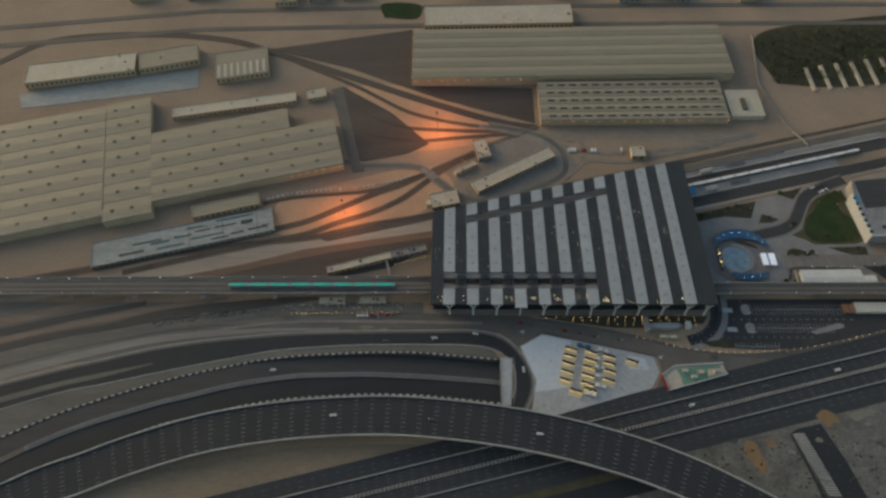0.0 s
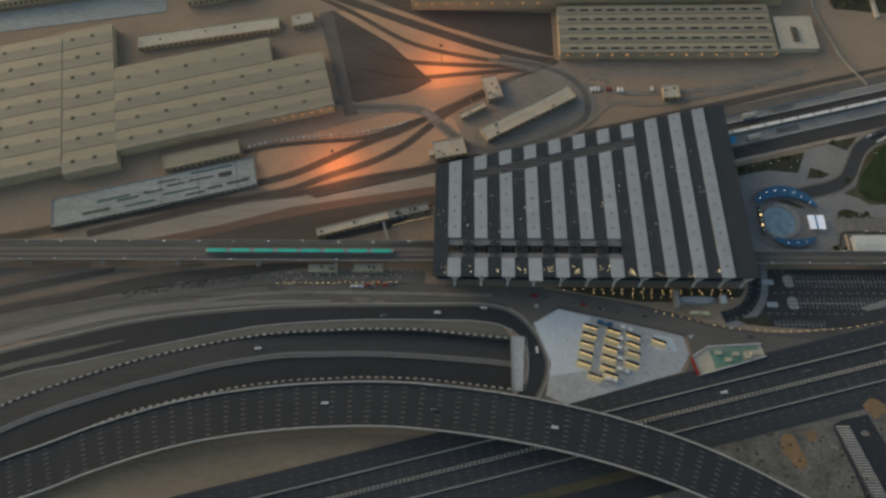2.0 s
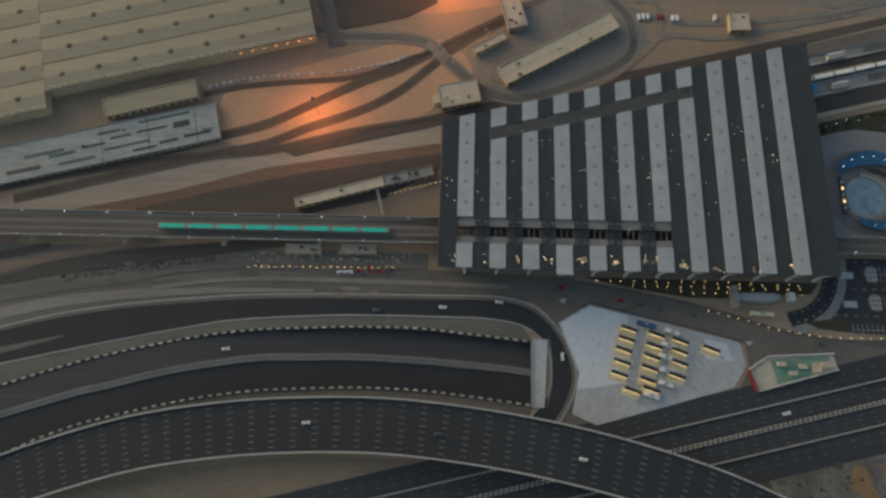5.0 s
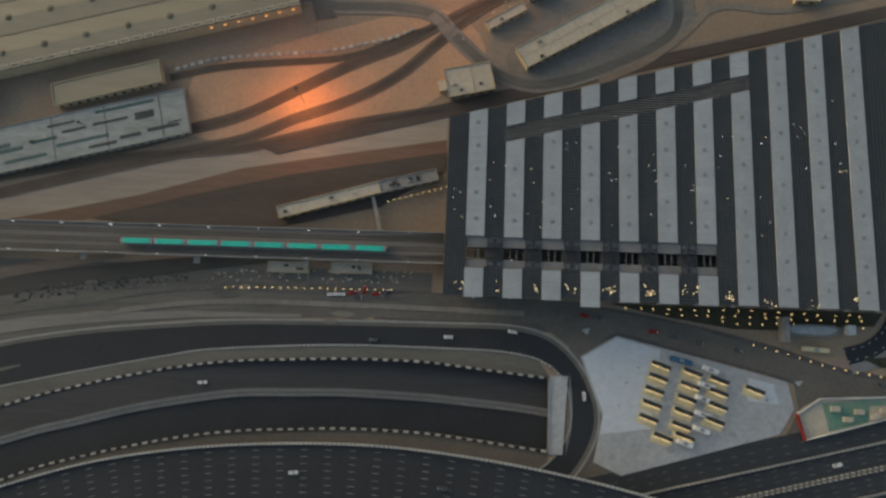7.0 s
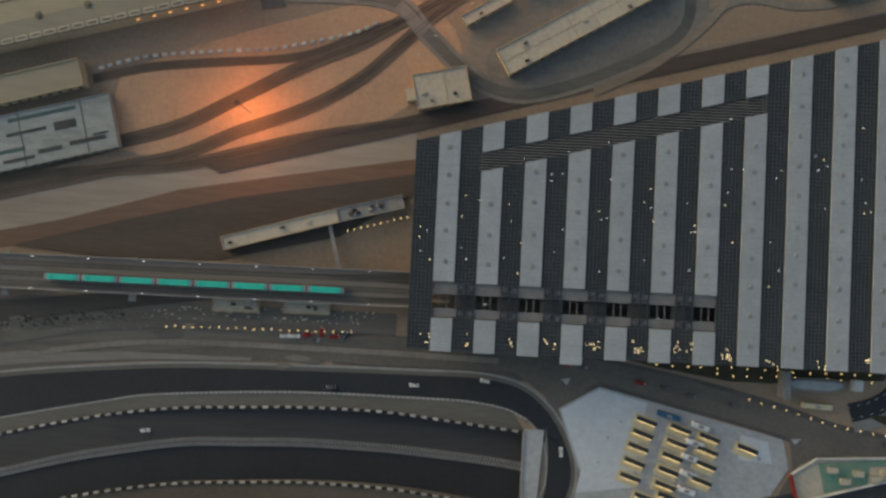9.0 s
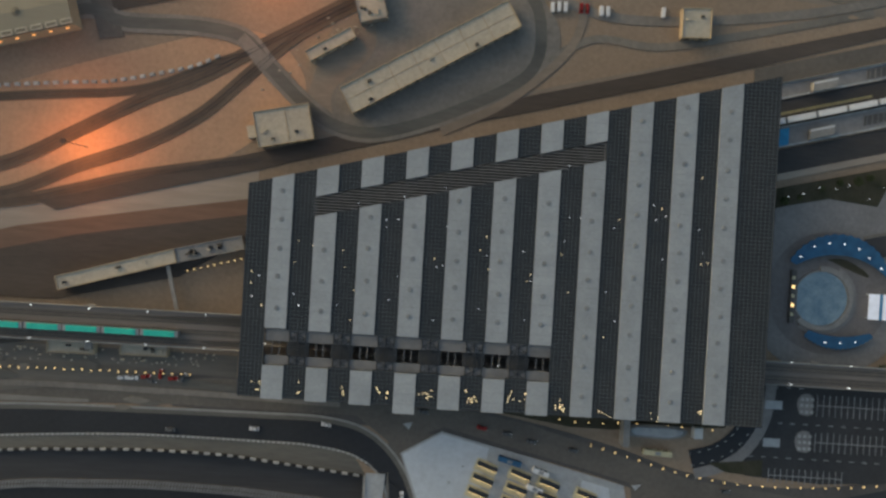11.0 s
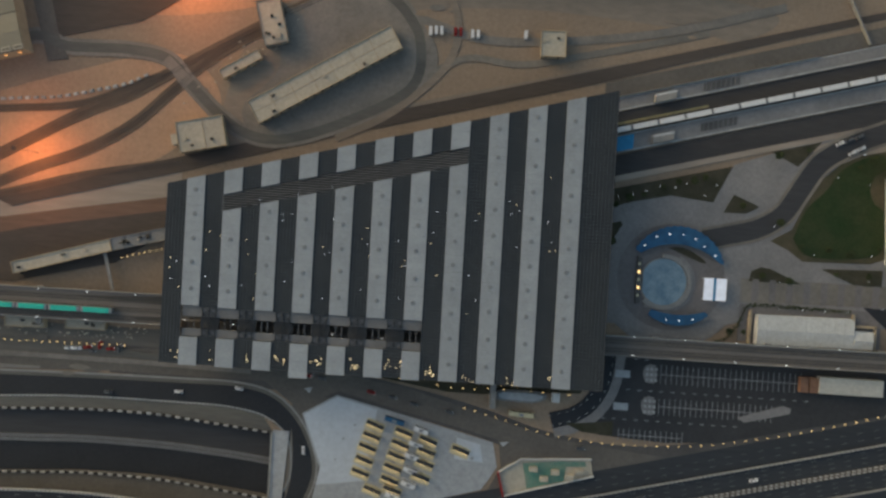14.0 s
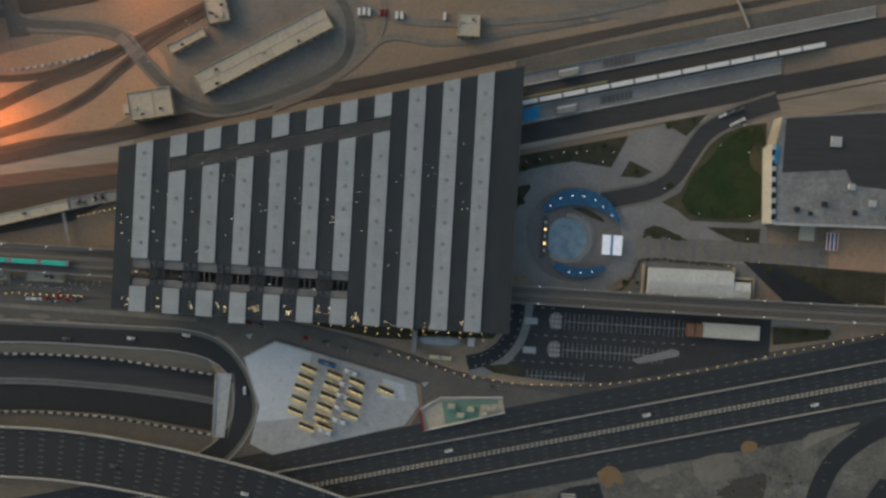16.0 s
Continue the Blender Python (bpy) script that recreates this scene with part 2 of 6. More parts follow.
def add_box(bm, x0, x1, y0, y1, z0, z1, taper=0.0):
    t = taper
    v = [bm.verts.new(c) for c in ((x0, y0, z0), (x1, y0, z0), (x1, y1, z0), (x0, y1, z0), (x0 + t, y0 + t, z1), (x1 - t, y0 + t, z1), (x1 - t, y1 - t, z1), (x0 + t, y1 - t, z1))]
    for f in ((3, 2, 1, 0), (4, 5, 6, 7), (0, 1, 5, 4), (1, 2, 6, 5), (2, 3, 7, 6), (3, 0, 4, 7)):
        bm.faces.new([v[i] for i in f])


def box(*a, **k):
    bm = bmesh.new()
    add_box(bm, *a, **k)
    return bm


def add_prism(bm, pts, z0, z1):
    area = sum(a[0] * b[1] - b[0] * a[1] for a, b in zip(pts, pts[1:] + pts[:1]))
    pts = pts if area > 0 else pts[::-1]
    lo = [bm.verts.new((x, y, z0)) for x, y in pts]
    hi = [bm.verts.new((x, y, z1)) for x, y in pts]
    bm.faces.new(hi)
    bm.faces.new(lo[::-1])
    for i in range(len(pts)):
        j = (i + 1) % len(pts)
        bm.faces.new((lo[i], lo[j], hi[j], hi[i]))


def prism(pts, z0, z1):
    bm = bmesh.new()
    add_prism(bm, list(pts), z0, z1)
    return bm


def add_beam(bm, a, b, w):
    a, b = Vector(a), Vector(b)
    d = (b - a).normalized()
    side = d.cross(Vector((0, 0, 1)))
    side = side.normalized() if side.length > 1e-4 else Vector((1, 0, 0))
    up = side.cross(d)
    v = [bm.verts.new(p + side * i * w / 2 + up * j * w / 2) for p in (a, b) for i, j in ((-1, -1), (1, -1), (1, 1), (-1, 1))]
    for f in ((3, 2, 1, 0), (4, 5, 6, 7), (0, 1, 5, 4), (1, 2, 6, 5), (2, 3, 7, 6), (3, 0, 4, 7)):
        bm.faces.new([v[i] for i in f])


def add_round(bm, x, y, z0, z1, r0, r1, n=10):
    bmesh.ops.create_cone(bm, cap_ends=True, segments=n, radius1=r0, radius2=r1, depth=z1 - z0, matrix=Matrix.Translation((x, y, (z0 + z1) / 2)))


def smooth(pts, step=6.0):
    """A flowing line through the given corners, in even steps."""
    p = [Vector(q) for q in pts]
    p = [2 * p[0] - p[1]] + p + [2 * p[-1] - p[-2]]
    out = []
    for a, b, c, d in zip(p, p[1:], p[2:], p[3:]):
        n = max(2, int((c - b).length / step))
        for i in range(n):
            t = i / n
            out.append(0.5 * (2 * b + (c - a) * t + (2 * a - 5 * b + 4 * c - d) * t * t + (3 * b - a - 3 * c + d) * t ** 3))
    return out + [p[-2]]


def normals(line):
    out = []
    for i in range(len(line)):
        d = line[min(i + 1, len(line) - 1)] - line[max(i - 1, 0)]
        out.append(Vector((-d.y, d.x)).normalized())
    return out


def shifted(line, off):
    return [p + n * off for p, n in zip(line, normals(line))]


def add_ribbon(bm, line, right, left, z, thick=0.3):
    """A slab along a line, from right to left of it; z is its top: a number or a function of x and y."""
    top = z if callable(z) else (lambda x, y: z)
    rows = []
    for p, n in zip(line, normals(line)):
        a, b = p + n * right, p + n * left
        za, zb = top(a.x, a.y), top(b.x, b.y)
        rows.append([bm.verts.new(c) for c in ((a.x, a.y, za), (b.x, b.y, zb), (b.x, b.y, zb - thick), (a.x, a.y, za - thick))])
    for r, s in zip(rows, rows[1:]):
        for i in range(4):
            j = (i + 1) % 4
            bm.faces.new((r[i], s[i], s[j], r[j]))
    bm.faces.new(rows[0])
    bm.faces.new(rows[-1][::-1])


def ribbon(line, right, left, z, thick=0.3):
    bm = bmesh.new()
    add_ribbon(bm, line, right, left, z, thick)
    return bm


def between(one, two, z, thick=0.3):
    """A slab between two lines that run side by side."""
    n = max(len(one), len(two))
    pick = lambda line, i: line[min(len(line) - 1, round(i * (len(line) - 1) / (n - 1)))]
    bm = bmesh.new()
    top = z if callable(z) else (lambda x, y: z)
    rows = []
    for i in range(n):
        a, b = pick(one, i), pick(two, i)
        rows.append([bm.verts.new(c) for c in ((a.x, a.y, top(a.x, a.y)), (b.x, b.y, top(b.x, b.y)), (b.x, b.y, top(b.x, b.y) - thick), (a.x, a.y, top(a.x, a.y) - thick))])
    for r, s in zip(rows, rows[1:]):
        for i in range(4):
            j = (i + 1) % 4
            bm.faces.new((r[i], s[i], s[j], r[j]))
    bm.faces.new(rows[0])
    bm.faces.new(rows[-1][::-1])
    bmesh.ops.recalc_face_normals(bm, faces=bm.faces)
    return bm


def along(line, step, first=0.0):
    """Places and headings at even steps along a line."""
    out, left = [], first
    for a, b in zip(line, line[1:]):
        d = b - a
        while left <= d.length:
            out.append((a + d * (left / d.length), math.atan2(d.y, d.x)))
            left += step
        left -= d.length
    return out


def dashes(line, offs, z, length, gap, width):
    bm = bmesh.new()
    top = z if callable(z) else (lambda x, y: z)
    for k, off in enumerate(offs):
        for p, a in along(line, length + gap):
            p = p + Vector((-math.sin(a), math.cos(a))) * off
            d, n = Vector((math.cos(a), math.sin(a))) * length / 2, Vector((-math.sin(a), math.cos(a))) * width / 2
            c = [p - d - n, p + d - n, p + d + n, p - d + n]
            bm.faces.new([bm.verts.new((q.x, q.y, top(q.x, q.y))) for q in c])
    return bm


layers = []


def flat(name, pts, z, mat, label, category="ground", kind="structure", low=None):
    """A thin slab on the ground; each lies a little above those laid before."""
    layers.append(name)
    z += 0.003 * len(layers)
    return part(name, prism(pts, z - 0.35 if low is None else low, z), mat, None, label, kind, category)


def blob(pts, step=3.0):
    """A closed soft outline through a few corners."""
    ring = smooth(list(pts) + [pts[0]], step)[:-1]
    return [(p.x, p.y) for p in ring]


# ---- ground, with the cutting of the underpass left open ----
KERB_N = [(-470, 101), (-400, 146), (-340, 177.5), (-301, 196), (-246, 215.6), (-217.5, 224), (-189, 231), (-160, 236.9), (-131, 240.8), (-102, 242.6), (-73, 244.1), (-35, 244.1), (-9, 242), (34, 238)]
KERB_M = [(-470, 68), (-400, 120), (-313, 172), (-245, 197.7), (-216.6, 205.7), (-188, 213.6), (-159, 219.7), (-130, 224.4), (-101, 225.7), (-72.6, 226.7), (-34, 225.9), (-18, 225), (12.7, 222.9), (34, 220.6)]
KERB_S = [(-470, 41), (-400, 89), (-330, 131), (-270, 166), (-236.7, 181), (-214, 187.8), (-185.5, 195.1), (-157, 201.2), (-128.4, 205.3), (-99.8, 207.3), (-71.3, 208.8), (-33.4, 208.3), (-7, 206), (34, 201.5)]
kn, km, ks = (smooth(k, 5) for k in (KERB_N, KERB_M, KERB_S))
sunk = lambda x, y: -5.0 * min(1, max(0, (x + 165) / 150)) ** 0.9 + 0.06
hole = [(p.x, p.y) for p in shifted(kn, 0.1) if p.x > -178] + [(p.x, p.y) for p in shifted(ks, -0.1)[::-1] if p.x > -178]
bm = bmesh.new()
for ring in ([(-3500, -3500), (3500, -3500), (3500, 3500), (-3500, 3500)], hole):
    vs = [bm.verts.new((x, y, 0)) for x, y in ring]
    for a, b in zip(vs, vs[1:] + vs[:1]):
        bm.edges.new((a, b))
bmesh.ops.triangle_fill(bm, use_beauty=True, use_dissolve=False, edges=bm.edges)
bmesh.ops.recalc_face_normals(bm, faces=bm.faces)
if sum(f.normal.z for f in bm.faces) < 0:
    bmesh.ops.reverse_faces(bm, faces=bm.faces)
part("ground", bm, DIRT, None, "brown dusty desert ground with stains and tracks", "structure", "ground")

# underpass road, its walls and portal
road = part("road", between(kn, ks, sunk), TARMAC, None, "dark asphalt underpass road sinking to a tunnel portal", "structure", "road")
part("carriageway", between(shifted(kn, -0.5), km, lambda x, y: sunk(x, y) + 0.03, 0.06), TARMAC_GREY, road, "worn grey northern carriageway")
for line, off in ((kn, 0.05), (ks, -0.05)):
    bm = bmesh.new()
    ln = [p for p in line if p.x > -172]
    rows = [(p + n * off, n) for p, n in zip(ln, normals(ln))]
    for (p, n), (q, m2) in zip(rows, rows[1:]):
        out = math.copysign(0.8, off)
        c = [p, q, q + m2 * out, p + n * out]
        lo = [bm.verts.new((v.x, v.y, sunk(v.x, v.y) - 0.5)) for v in c]
        hi = [bm.verts.new((v.x, v.y, 0.4)) for v in c]
        bm.faces.new(hi)
        for i in range(4):
            bm.faces.new((lo[i], lo[(i + 1) % 4], hi[(i + 1) % 4], hi[i]))
    bmesh.ops.recalc_face_normals(bm, faces=bm.faces)
    part("retaining_wall", bm, DARK_WALL, None, "plain grey concrete retaining wall of the underpass", "structure", "wall")
portal = thing("tunnel_portal", "grey concrete tunnel portal with two dark openings", "portal", kind="structure")
part("parapet", prism([(33.6, 200), (41, 200), (43.5, 240), (34.2, 240)], -1.4, 0.7), GREY_PLAZA, portal)
part("pier", box(33.8, 36, 219, 222, -5.4, -1.4), CONCRETE, portal)
part("back_wall", box(40, 41, 198, 243, -5.5, -1.4), DARK_WALL, portal)
part("coping", box(33.2, 34.4, 201, 239, 0.7, 1.1), BARRIER, portal)

# ---- roads and ground surfaces, lowest first ----
LOOP_OUT = [(-560, 150), (-460, 187), (-400, 207), (-330, 228), (-292, 238), (-254, 248), (-214, 255), (-174, 259.5), (-133, 263), (-80, 264.5), (-18, 265.5), (12, 265.5), (33, 261), (48, 249), (57, 233), (60, 218), (56, 203), (46, 188), (30, 176)]
LOOP_IN = [(-560, 105), (-460, 152), (-400, 180), (-324, 207), (-286, 216), (-248, 225.2), (-209, 234.2), (-170, 242.5), (-144, 247), (-80, 251.5), (-18, 252), (8, 251.5), (28, 248), (40, 240), (45, 228), (45, 214), (40, 203), (33, 195), (20, 186)]
lo_line, li_line = smooth(LOOP_OUT, 5), smooth(LOOP_IN, 5)
flat("ground_patch", [(-600, 272), (-360, 310), (-258, 331), (-199, 348), (-140, 361), (-82, 370.5), (-25, 380.5), (-25, 367.5), (-81, 358), (-139, 347.5), (-197, 330), (-257, 316.5), (-360, 296), (-600, 254)], 0.05, SANDROAD, "pale compacted sand service road beside the tracks")
flat("ground_patch", [(-197, 330), (-139, 347.5), (-81, 358), (-25, 367.5), (-25, 360), (-110, 345), (-167, 331), (-225, 315), (-300, 308), (-257, 316.5)], 0.06, RED_EARTH, "reddish brown bare earth bank beside the sand road")
# this patch's outline and orange stand in for the mast's wide glow
flat("ground_patch", blob([(-172, 366), (-174, 396), (-160, 409), (-90, 433), (-30, 446), (-5, 420), (-32, 392), (-60, 379), (-110, 368), (-145, 362)]), 0.07, SAND_AND_GLOW, "sand with the tall lamp's orange glow in its colour")
flat("ground_patch", blob([(-120, 560), (-60, 560), (60, 500), (60, 488), (-10, 470), (-60, 470), (-95, 500)]), 0.05, SAND_AND_GLOW, "sand between rail yard tracks")
flat("ground_patch", [(-600, 292), (-200, 292), (-30, 292), (-30, 268), (-150, 266), (-280, 240), (-600, 190)], 0.04, WEST_DIRT, "grey rubble and dirt beside the viaduct")
flat("ground_patch", blob([(-340, 62), (-290, 100), (-250, 130), (-215, 148), (-120, 166), (-10, 168), (30, 160), (-60, 128), (-160, 98)]), 0.06, BROWN_SAND, "bare brown sand below the flyover")
flat("ground_patch", [(-520, -60), (-400, 60), (-300, 120), (-215, 150), (-190, 118), (-330, 20)], 0.05, BROWN_SAND, "dull brown dusty ground below the flyover")
flat("ground_patch", [(100, 160), (320, 214), (520, 262), (520, 80), (200, 60)], 0.02, RUBBLE, "grey rubble ground beside the highway")
flat("ground_patch", blob([(-10, 400), (20, 470), (110, 500), (270, 490), (290, 474), (200, 448), (60, 412), (10, 398)]), 0.05, YARD, "dusty grey yard behind the station")
flat("ground_patch", blob([(40, 436), (70, 470), (160, 480), (270, 468), (200, 450), (110, 428), (60, 414)]), 0.08, DIRT, "bare brown earth in the yard")
for pts in ([(44, 275), (75, 275), (75, 182), (44, 172)], [(0, 276), (44, 276), (44, 262), (0, 264)], [(16, 192), (44, 199), (44, 172), (8, 168)]):
    flat("road", pts, 0.04, TARMAC_DUSTY, "dusty asphalt beside the loop road", "road")
road = part("road", between(lo_line, li_line, 0.12), TARMAC, None, "dark asphalt loop road around the underpass", "structure", "road")
streak_n = smooth([(-560, 137), (-450, 178), (-390, 197), (-327, 216.5), (-289, 226), (-250, 234.6)], 6)
streak_s = smooth([(-560, 130), (-450, 171), (-390, 191), (-326, 212), (-288, 222), (-250, 233.6)], 6)
part("divider", between(streak_n, streak_s, 0.2), VERGE, None, "dusty grey strip tapering between two carriageways", "structure", "median")
part("kerb", ribbon(lo_line, -0.6, 0.5, 0.35, 0.3), BARRIER, None, "pale concrete kerb of the loop road", "structure", "kerb")
part("dust_edge", ribbon(lo_line, -2.6, -0.6, 0.24, 0.2), VERGE, None, "dusty margin along the loop road", "structure", "road")
part("kerb", ribbon(li_line, -0.4, 0.4, 0.32, 0.3), BARRIER, None, "pale concrete kerb inside the loop road", "structure", "kerb")
part("verge", between([p for p in li_line if p.x < 30 and p.y > 246 or p.x < -60], shifted(kn, 0.9), 0.08), VERGE, None, "dusty grey verge between loop road and underpass", "structure", "verge")
flat("verge", [(42.5, 199), (44.5, 242), (46, 228), (45.5, 212)], 0.16, GREYDIRT, "grey strip beside the tunnel portal", "verge")

part("verge", between(shifted(ks, -0.9), shifted(ks, -14), 0.05), TARMAC_DUSTY, None, "dusty brown verge between underpass and flyover", "structure", "verge")

# station forecourt road, plaza
FORE = [(-60, 275), (0, 273.5), (60, 270), (110, 262), (150, 253), (185, 243), (230, 238), (280, 244), (330, 257), (400, 274), (500, 297)]
fore = smooth(FORE, 6)
part("road", ribbon(fore, -9, 7, 0.10), TARMAC_WORN, None, "worn grey asphalt station forecourt road", "structure", "road")
flat("road", [(28, 267), (46, 254), (70, 264), (160, 243), (162, 228), (155, 214), (215, 224), (250, 240), (190, 246), (110, 268), (60, 276)], 0.06, TARMAC_DUSTY, "dusty asphalt between plaza and forecourt", "road")
flat("road", [(-230, 255), (-150, 268), (-90, 275), (-40, 281), (60, 279), (60, 267), (-60, 267), (-150, 263)], 0.07, TARMAC_DUSTY, "dusty grey road along the station", "road")
PLAZA = [(50, 250.5), (69, 262), (113, 252), (157, 241.5), (160, 228), (152, 215), (112, 203), (71, 191), (57, 197), (61.5, 220)]
flat("plaza", PLAZA, 0.30, GREY_PLAZA, "pale grey paved bus plaza", "plaza")
flat("plaza_paving", [(51, 250), (69, 261), (92, 255.5), (86, 215), (60, 211), (62, 222)], 0.36, WHITE_PLAZA, "white paved half of the bus plaza", "plaza")
flat("plaza_paving", [(137, 243), (150, 240), (152, 230), (136, 231)], 0.37, WHITE_PLAZA, "white paved square on the bus plaza", "plaza")

# highway: straight, under the flyover
HX = lambda x, off: (x, 149.0 + 0.2545 * x + off)
hw = [Vector(HX(x, 0)) for x in range(-700, 1001, 20)]
part("road", ribbon(hw, -27, 25.5, 0.14), HIGHWAY, None, "wide dark asphalt highway", "structure", "road")
south = [Vector(HX(x, 0)) for x in range(-700, 161, 20)]
part("verge", ribbon(south, -34, -27, 0.1), DRY_GRASS, None, "strip of dry grass beside the highway", "structure", "verge")
part("road", ribbon(south, -47, -33, 0.13), TARMAC, None, "dark asphalt side road beside the highway", "structure", "road")
# the flyover
FLY_N = [(-620, -70), (-520, 22), (-420, 87), (-326, 140.5), (-285, 158), (-250, 172), (-200, 187.5), (-150, 196.6), (-100, 201.2), (-50, 202), (0, 198), (50, 190.6), (100, 179.3), (149, 163.6), (197, 141), (256, 105), (328, 51), (420, -30), (560, -170)]
fly = shifted(smooth(FLY_N, 6), -15.4)


def fz(x, y):
    """The deck sinks towards the west."""
    return 15.6 - 10.6 * min(1, max(0, (40 - x) / 310)) ** 1.1


over = lambda h: (lambda x, y: fz(x, y) + h)
flyover = thing("flyover", "wide curved dark asphalt flyover with pale parapets", "bridge")
part("deck", ribbon(fly, -15.4, 15.4, fz, 1.6), TARMAC, flyover)
part("parapet", ribbon(fly, -15.6, -14.6, over(1.0), 1.6), BARRIER, flyover)
part("parapet", ribbon(fly, 14.6, 15.6, over(1.0), 1.6), BARRIER, flyover)
part("lane_marking", dashes(fly, (-12, -8.6, -5.2, -1.8, 1.8, 5.2, 8.6, 12), over(0.04), 3.4, 8.8, 0.36), PAINT_DASH, flyover, kind="stuff")
for p, a in along(fly, 34, 12)[2:]:
    if abs(p.y - HX(p.x, 0)[1]) < 34 or 150 < p.y < 250 and p.x < 60 or p.x < -300:
        continue
    for s in (-9, 9):
        b2 = bmesh.new()
        add_round(b2, p.x - math.sin(a) * s, p.y + math.cos(a) * s, 0, fz(p.x, p.y) - 1.6, 1.0, 1.0)
        part("pier", b2, CONCRETE, flyover)

# ---- railway viaduct ----
VZ = 9.0
viaduct = thing("railway_viaduct", "long grey concrete railway viaduct on single piers", "viaduct")
via = smooth([(-700, 300), (-350, 303), (-250, 303.7), (-100, 304.1), (-24, 304.4)], 20)
vie = smooth([(-24, 305), (100, 301), (211, 301), (310, 301), (440, 302), (700, 306)], 20)
part("deck", ribbon(via, -8.2, 8.2, VZ, 1.8), DECK, viaduct)
part("deck", ribbon(vie, -5.2, 5.2, VZ, 1.8), DECK, viaduct)
for ln, w in ((via, 8.2), (vie, 5.2)):
    for s in (-1, 1):
        part("parapet", ribbon(ln, s * w - 0.25, s * w + 0.25, VZ + 1.1, 1.5), BARRIER, viaduct)
for ln, offs in ((via, (-6.4, -4.9, -1.6, -0.1, 3.2, 4.7)), (vie, (-3.0, -1.5, 1.5, 3.0))):
    for off in offs:
        part("rail", ribbon(shifted(ln, off), -0.12, 0.12, VZ + 0.2, 0.2), DARK_STEEL, viaduct)
for ln, offs in ((via, (-5.6, -1.2, 4.2)), (vie, (-2.3, 2.3))):
    for off in offs:
        part("track_slab", ribbon(ln, off - 1.5, off + 1.5, VZ + 0.08, 0.1), TARMAC_DUSTY, viaduct, "darker concrete track slab")
    for p, a in along(ln, 27, 9):
        for off in (offs[0] - 2.3, offs[-1] + 3.2):
            part("parapet_lamp", box(p.x - 0.13, p.x + 0.13, p.y + off - 0.13, p.y + off + 0.13, VZ, VZ + 1.7), COOL, viaduct)
# no walkway: dark slabs laid on the deck imitate shaded gaps between decks
part("deck_gap_shade", prism([(-78, 309.3), (-24, 311.6), (-24, 306.6)], VZ - 0.2, VZ + 0.12), DARK_DUST_AND_GAP, viaduct, "dark wedge standing in for the shaded gap between decks")
part("deck_gap_shade", prism([(-46, 299.4), (-24, 300.6), (-24, 297.6), (-40, 297.8)], VZ - 0.2, VZ + 0.12), DARK_DUST_AND_GAP, viaduct, "dark wedge standing in for the shaded gap between decks")
for x in (-640, -560, -480, -400, -335, -278, -219, -157, -98, 240, 300, 360, 420, 500):
    y = 302 if x > 0 else 302.5
    bm = bmesh.new()
    add_box(bm, x - 1.3, x + 1.3, y - 2.5, y + 2.5, 0, VZ - 2.4)
    add_box(bm, x - 1.6, x + 1.6, y - (4.9 if x > 0 else 10.5), y + (4.9 if x > 0 else 10.5), VZ - 3.2, VZ - 1.8)
    part("pier", bm, CONCRETE, viaduct)


def metro_train(x0, y0, heading, cars, mat, label, length=17.3, level=VZ + 0.2, inset=1.5):
    tr = thing("train", label, "train", at=(x0, y0, level), turn=heading)
    for i in range(cars):
        c = i * (length + 0.6)
        bm = box(c, c + length, -1.4, 1.4, 0.6, 3.5)
        bmesh.ops.bevel(bm, geom=[e for e in bm.edges if abs(e.verts[0].co.y - e.verts[1].co.y) < 0.1], offset=0.35, segments=2)
        car = part("carriage", bm, SILVER, tr)
        part("roof", box(c + inset, c + length - inset, -1.38, 1.38, 3.5, 3.62), mat, car)
        for u in (inset + 0.9, length - inset - 2.3):
            part("roof_unit", box(c + u, c + u + 1.4, -0.75, 0.75, 3.62, 3.8, taper=0.08), mat, car)
        for b in (2.5, length - 4.5):
            part("bogie", box(c + b, c + b + 2, -1.1, 1.1, 0.0, 0.6), BLACK, car)
    return tr


metro_train(-197, 302.2, 0.1, 8, TEAL, "teal-roofed metro train on the viaduct")

# ---- the station ----
RZ = 21.6
north = lambda x: 373.0 + (x + 23.2) * 0.2615
SOUTH = 278.8
station = thing("station_building", "large station with flat roof striped in grey panels and dark glass", "station")
strips = [-12.3 + 19.67 * i for i in range(11)]
W = 9.6
XW, XE = -22.8, 210.6
SLOT_S, SLOT_N = 293.4, 308.8
trell = lambda x: 359.6 + (x - 6) * 0.2535


def lean(x, y):
    """The strips close up slightly towards the north-east."""
    return x - 0.35 - 1.0 * max(0.0, (x + 14) / 200) * (y - 278) / 150


def leaned(bm):
    for v in bm.verts:
        v.co.x = lean(v.co.x, v.co.y)
    return bm


def slab(x0, x1, low, high, z0, z1):
    return leaned(prism([(x0, low(x0)), (x1, low(x1)), (x1, high(x1)), (x0, high(x0))], z0, z1))


